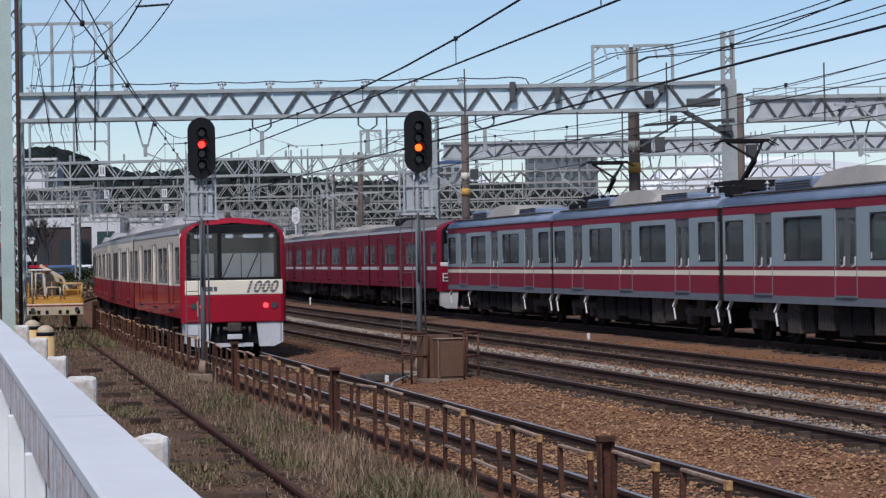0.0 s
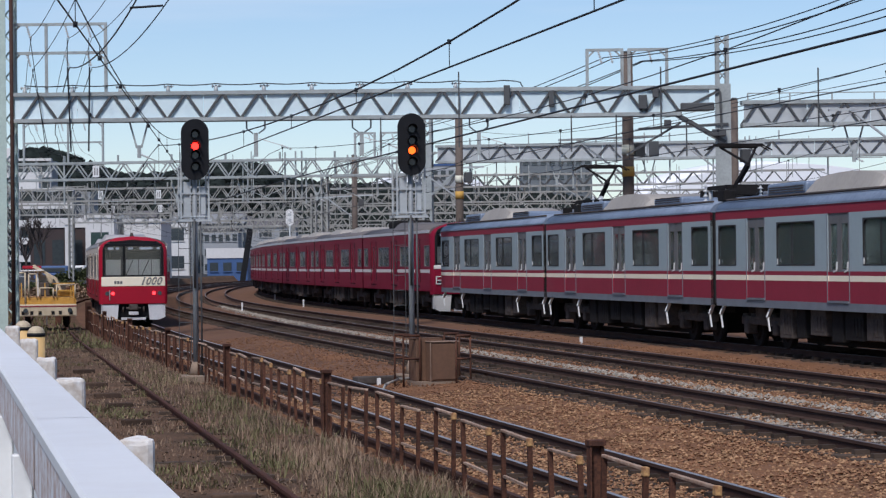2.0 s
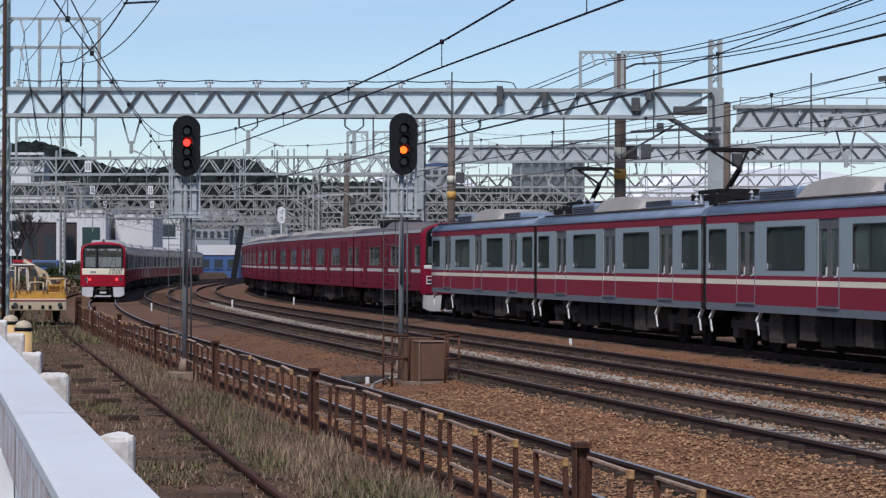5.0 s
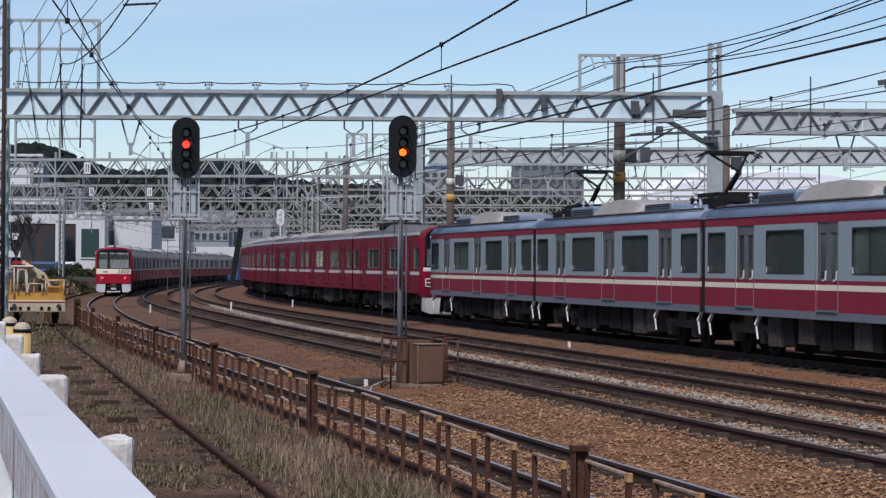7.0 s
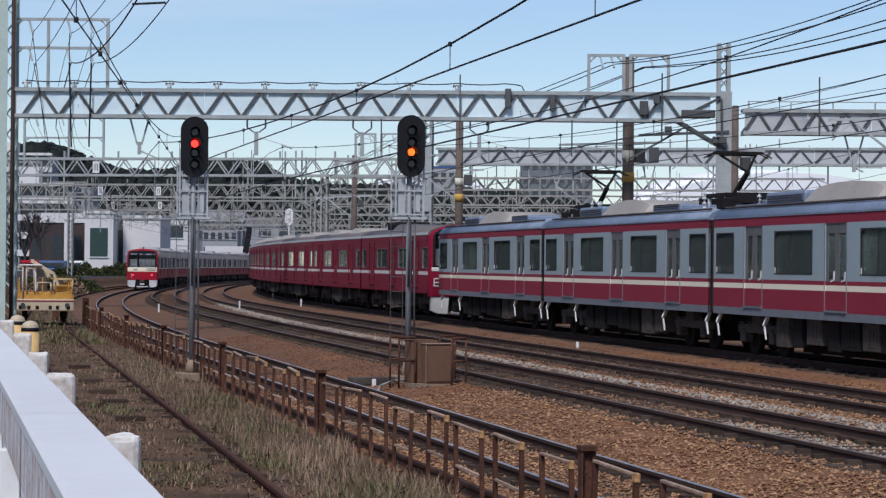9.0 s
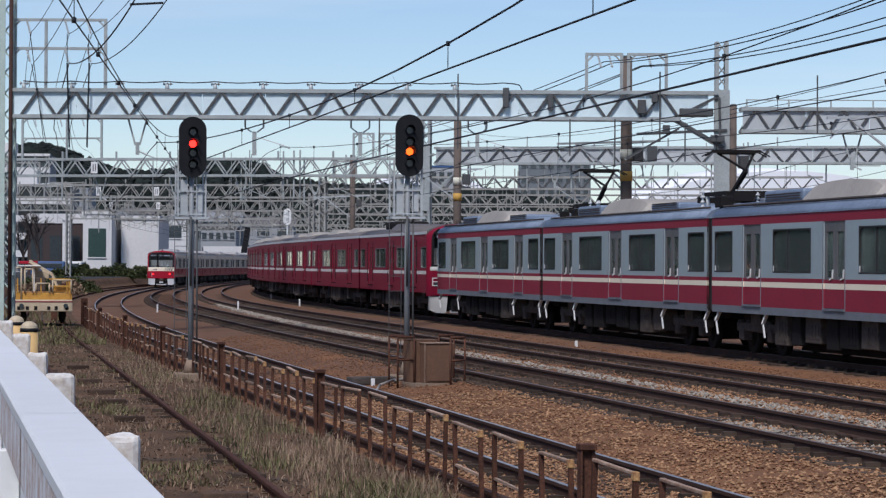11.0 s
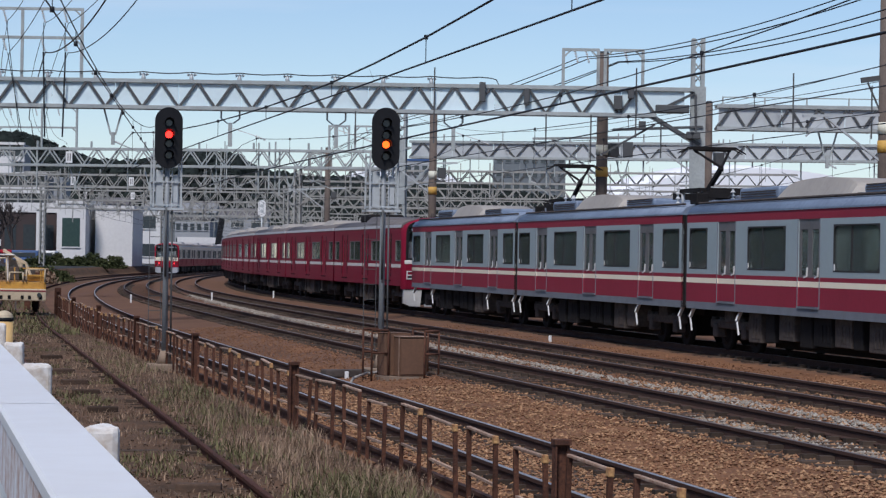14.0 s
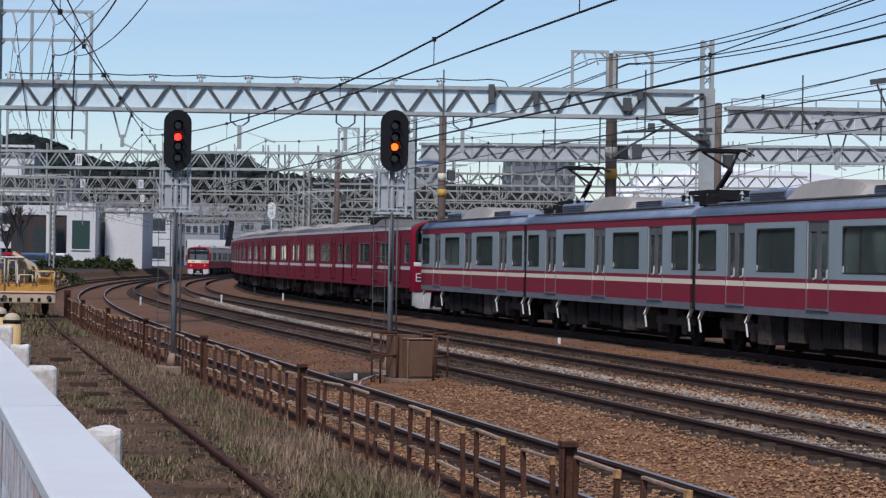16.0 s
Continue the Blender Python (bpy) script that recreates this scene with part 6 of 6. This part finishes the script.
def building(name, x0, x1, y0, y1, h, wall, label, floors=0, bays=0, roof="tile_roof", z0=0.6, glass_mat="far_glass", pitched=False, par=0.5):
    t = thing(name, Matrix.Translation(((x0 + x1) / 2, (y0 + y1) / 2, z0)), label, "building")
    w, d = (x1 - x0) / 2, (y1 - y0) / 2
    b = BM()
    box(b, -w, w, -d, d, -1.5, h)
    part("wall", b, M[wall], t)
    b = BM()
    if pitched:
        v = [b.verts.new(p) for p in ((-w - 0.4, -d - 0.4, h), (w + 0.4, -d - 0.4, h), (w + 0.4, d + 0.4, h), (-w - 0.4, d + 0.4, h), (-w - 0.4, 0, h + par * 4), (w + 0.4, 0, h + par * 4))]
        for f in ((0, 1, 5, 4), (2, 3, 4, 5), (0, 4, 3), (1, 2, 5), (3, 2, 1, 0)):
            b.faces.new([v[i] for i in f])
    else:
        box(b, -w - 0.15, w + 0.15, -d - 0.15, d + 0.15, h, h + par, 0.0)
    part("roof", b, M[roof], t)
    for f in range(floors):
        for k in range(bays):
            ww, hh = 2 * w / bays * 0.62, h / floors * 0.45
            cx, cz = -w + (k + 0.5) * 2 * w / bays, (f + 0.55) * h / floors
            b = BM()
            box(b, cx - ww / 2, cx + ww / 2, -d - 0.06, -d + 0.05, cz - hh / 2, cz + hh / 2)
            wd = part("window", b, M[glass_mat], t)
            b = BM()
            box(b, cx - ww / 2 - 0.08, cx + ww / 2 + 0.08, -d - 0.16, -d - 0.062, cz - hh / 2 - 0.14, cz - hh / 2)
            part("sill", b, M[wall], wd)
    return t


# white halls behind the trolley
building("canopy_hall", -51.2, -44.3, 318, 330, 6.7, "wall_dark", "dark walled hall under a thick white roof slab", 1, 3, "wall_white", par=1.2)
building("gate_pillar", -46.3, -45.5, 314, 316, 7.0, "wall_white", "white gate pillar before a dark hall", roof="wall_white", par=0.2)
building("glass_hall", -43.8, -40.3, 314, 328, 7.8, "wall_white", "white building with tall green glass panels", 1, 1, "wall_white", glass_mat="green_glass")
building("white_block", -39.6, -35.0, 318, 330, 7.2, "wall_white", "plain white concrete block building", roof="wall_white")
building("loading_hall", -44.5, -39.0, 396, 404, 8.6, "wall_white", "white hall with a wide dark opening", 2, 1, "wall_grey")


building("depot", -35.4, -29.4, 384, 392, 2.9, "blue", "low blue depot shed with a thick pale roof", 1, 3, "wall_white", par=1.5)
building("pale_shed", -32.0, -27.0, 400, 408, 2.6, "wall_grey", "low grey shed beyond the curve of the tracks", 1, 4, "wall_white", par=0.5)


def raking_strut():
    """Dark inclined strut beside the depot."""
    b = BM()
    beam(b, (-29.3, 372, -0.5), (-28.0, 372, 7.7), 0.8, 0.6)
    tagged(part("raking_strut", b, M["black"]), "thick dark raking strut standing before the depot", "strut")


raking_strut()


def town():
    rng = random.Random(9)
    for i in range(52):
        y = rng.uniform(420, 820)
        u = rng.uniform(-0.177, -0.062)
        x = u * y
        w, h = rng.uniform(3, 8), rng.uniform(3, 8) + (y - 420) / 400 * 10
        p = rng.random() < 0.5
        building("house" if p else "apartment_block", x - w, x + w, y, y + 8, h, rng.choice(("wall_white", "wall_white", "wall_tan", "wall_grey", "wall_slate")), "distant pale house with a dark roof" if p else "distant flat-roofed block with rows of windows", rng.choice((2, 3)), rng.choice((3, 4, 5)), rng.choice(("tile_roof", "tile_roof", "wall_grey", "tile_roof", "red_roof")), pitched=p)


town()
building("office_tower", 21, 40, 690, 705, 30.5, "wall_slate", "slate grey office block with rows of balconies far behind", 8, 8, "wall_grey", z0=0.6)
building("low_block", -3, 3, 640, 650, 26, "wall_grey", "dark grey block far behind the tracks", 5, 3, "blue")
building("left_flats", -132, -108, 700, 715, 28, "wall_white", "white apartment block on the hillside", 6, 6, "wall_grey")
building("left_houses", -108, -88, 640, 655, 20, "wall_grey", "grey apartment block below the hill", 5, 6, "wall_grey")


def balcony_flats(x0, x1, y, top, floors, label):
    """Dark recessed storeys between white balcony slabs, with party walls and a rooftop hut."""
    t = thing("balcony_flats", Matrix.Translation(((x0 + x1) / 2, y, 0.6)), label, "building")
    w, fh = (x1 - x0) / 2, top / floors
    b = BM()
    box(b, -w, w, 1.2, 10, -1.5, top)
    part("wall", b, M["wall_grey"], t)
    for f in range(floors + 1):
        b = BM()
        box(b, -w - 0.2, w + 0.2, -0.1, 1.19, f * fh - 0.15, f * fh + (0.9 if 0 < f < floors else 0.35))
        part("balcony", b, M["wall_white"], t)
    n = 5
    for f in range(floors):
        for k in range(n):
            cx = -w + (k + 0.5) * 2 * w / n
            b = BM()
            box(b, cx - w / n * 0.7, cx + w / n * 0.7, 1.1, 1.25, f * fh + 0.95, f * fh + fh - 0.25)
            part("window", b, M["far_glass"], t)
    for k in range(n + 1):
        b = BM()
        box(b, -w + k * 2 * w / n - 0.12, -w + k * 2 * w / n + 0.12, 0.0, 1.18, 0.95, top)
        part("party_wall", b, M["wall_grey"], t)
    b = BM()
    box(b, -w * 0.7, -w * 0.1, 3, 7, top + 0.35, top + 2.6)
    part("roof_hut", b, M["wall_white"], t)


balcony_flats(-71.5, -60.6, 420, 14.4, 5, "pale apartment block with white balcony slabs")
balcony_flats(-93, -79.5, 520, 23.5, 7, "pale apartment block with white balconies below the hill")


def big_roof(x0, x1, y, z0, z1, label):
    b = BM()
    n = 24
    lo, hi, bk = [], [], []
    for i in range(n + 1):
        u = i / n
        x = x0 + (x1 - x0) * u
        h = z0 + (z1 - z0) * (math.sin(u * math.pi) ** 0.7)
        lo.append(b.verts.new((x, y, 0)))
        hi.append(b.verts.new((x, y, h)))
        bk.append(b.verts.new((x, y + 60, h + 3)))
    for i in range(n):
        b.faces.new((lo[i], lo[i + 1], hi[i + 1], hi[i]))
        b.faces.new((hi[i], hi[i + 1], bk[i + 1], bk[i])).smooth = True
    ob = part("exhibition_hall", b, M["big_white"])
    tagged(ob, label, "building")


big_roof(48, 118, 620, 18, 25.5, "large white hall with a shallow curved roof")
ridge("tree_belt", [(-60, 8), (-38, 17), (-20, 21), (0, 21.5), (20, 19), (45, 16), (60, 12), (100, 11)], 560, M["hill"], "belt of dark trees behind the railway", 1.5, 23)
big_roof(-30, 20, 720, 17, 28, "wide white hall roof far behind the gantries")


def bare_tree(x, y, z, h, seed, label):
    t = thing("tree", Matrix.Translation((x, y, z)), label, "tree")
    rng = random.Random(seed)
    b, tw = BM(), BM()

    def grow(bm, p, d, l, r, k):
        q = p + d * l
        tube(bm if k < 2 else tw, p, q, r, r * 0.65, 6)
        if k < 5:
            for _ in range(3 if k else 5):
                e = (d + Vector((rng.uniform(-1, 1), rng.uniform(-1, 1), rng.uniform(-0.2, 0.7))) * 0.75).normalized()
                grow(bm, q, e, l * rng.uniform(0.55, 0.8), r * 0.6, k + 1)
    grow(b, Vector((0, 0, 0)), Vector((0, 0, 1)), h * 0.32, h * 0.03, 0)
    part("trunk", b, M["twig"], t)
    part("crown", tw, M["twig"], t)


bare_tree(-47.0, 300, 0.8, 8.2, 3, "bare winter tree with fine dark branches")
bare_tree(-49.6, 305, 0.8, 7.5, 4, "bare winter tree beside a white hall")


def bush(x, y, z, w, h, seed, m="leaf"):
    rng = random.Random(seed)
    vs, fs = [], []
    for _ in range(1400):
        a, u = rng.uniform(0, 6.28), rng.random() ** 0.5
        v = rng.random()
        lump = 1 + 0.35 * noise.noise(Vector((math.cos(a) * 2, math.sin(a) * 2, v * 3 + seed)))
        c = Vector((x + math.cos(a) * u * w * lump * (1 - 0.5 * v), y + math.sin(a) * u * w * 0.7, z + v * h * lump))
        k = rng.uniform(0.06, 0.16)
        d = Vector((rng.uniform(-1, 1), rng.uniform(-1, 1), rng.uniform(-1, 1))).normalized() * k
        e = Vector((rng.uniform(-1, 1), rng.uniform(-1, 1), rng.uniform(-1, 1))).normalized() * k
        i = len(vs)
        vs += [c - d, c + e, c + d, c - e * 0.6]
        fs += [(i, i + 1, i + 2, i + 3)]
    tagged(raw("bush", vs, fs, M[m]), "low scrubby bush beside the track", "bush")


for i, (s, o, w, h) in enumerate(((195, -4.2, 1.8, 1.0), (188, -5.6, 1.8, 1.1), (178, -4.6, 1.6, 0.9), (205, -4.5, 1.8, 1.2), (212, -3.6, 1.6, 0.8), (170, -5.5, 1.5, 0.9))):
    p = spot(s, o, gz(o))
    bush(p.x, p.y, 0.1, w, h, 30 + i, "leaf" if i % 5 else "dry")
for i in range(8):
    bush(-43.5 + i * 1.35, 291 + (i % 3), 0.7, 1.1 + 0.3 * (i % 2), 1.0 + 0.25 * (i % 3), 60 + i)


def round_sign():
    p = spot(120, -6.2, 0)
    t = thing("road_sign", Matrix.Translation((p.x, p.y, 0.1)), "round blue and red no-entry style road sign on a post", "sign")
    b = BM()
    tube(b, (0, 0, 0), (0, 0, 3.1), 0.035, n=8)
    part("post", b, M["galv"], t)
    for r, y, m in ((0.3, -0.05, "train_white"), (0.26, -0.056, "train_red"), (0.2, -0.062, "blue")):
        b = BM()
        tube(b, (0, y, 2.95), (0, y + 0.01, 2.95), r, n=20)
        part("disc", b, M[m], t)


round_sign()


def timber_blocks():
    for i, (s, o) in enumerate(((28.5, -4.5), (42, -4.5), (47, -4.42), (50.5, -4.4), (55, -4.35), (62, -4.2))):
        b = BM()
        box(b, -0.24, 0.24, -0.11, 0.11, -0.06, 0.09, 0.015)
        ob = part("timber_block", b, M["sleeper_wood"])
        ob.matrix_basis = at(s, o, 0.0, 4 * i - 9)
        tagged(ob, "dark rotten timber block between siding rails", "timber", "timber blocks on the siding")


timber_blocks()


def ground_conduit():
    b = BM()
    pts = [spot(50.6, 0.9, 0.03), spot(52.5, 1.3, 0.06), spot(54.4, 1.9, 0.07), spot(55.0, 2.5, 0.08)]
    for p, q in zip(pts, pts[1:]):
        tube(b, p, q, 0.028, n=8)
    ob = part("ground_conduit", b, M["ac_beige"])
    tagged(ob, "pale cable conduit lying on the ballast", "conduit")
    b = BM()
    box(b, -0.5, 0.5, -0.18, 0.18, -0.05, 0.12, 0.03)
    ob = part("cable_trough", b, M["under_grey"])
    ob.matrix_basis = at(55.0, 1.55, 0.0, 12)
    tagged(ob, "dark cable trough beside the signal", "cable trough")


ground_conduit()


def timber_posts():
    for s, o, h in ((112, -3.0, 1.75), (113, -2.6, 1.6), (125, -3.4, 1.2), (104.5, -1.95, 1.1)):
        b = BM()
        box(b, -0.13, 0.13, -0.13, 0.13, -0.2, h, 0.02)
        ob = part("stop_post", b, M["fence_rust"])
        ob.matrix_basis = at(s, o, gz(o))
        tagged(ob, "rusty upright rail stop post at the fence end", "post")


timber_posts()


def parked_van(x, y, colour, turn, label):
    t = thing("van", pose(x, y, 0.75, 0, 0, turn), label, "van", "parked vehicles")
    b = BM()
    box(b, -0.85, 0.85, -2.1, 2.1, 0.35, 1.0, 0.1)
    box(b, -0.8, 0.8, -1.9, 1.5, 1.0, 1.85, 0.12)
    part("body", b, M[colour], t)
    b = BM()
    box(b, -0.81, 0.81, -1.6, 1.3, 1.1, 1.6, 0.03)
    box(b, -0.65, 0.65, -1.93, -1.85, 1.1, 1.65, 0.03)
    part("window", b, M["far_glass"], t)
    for e in (-1, 1):
        for yy in (-1.3, 1.3):
            b = BM()
            tube(b, (e * 0.7, yy, 0.32), (e * 0.88, yy, 0.32), 0.32, n=16)
            part("wheel", b, M["rubber"], t)


parked_van(-43.6, 300, "white_paint", 80, "white van parked before a hall")
parked_van(-45.2, 297, "blue", 85, "dark blue van parked by the road")

motions()
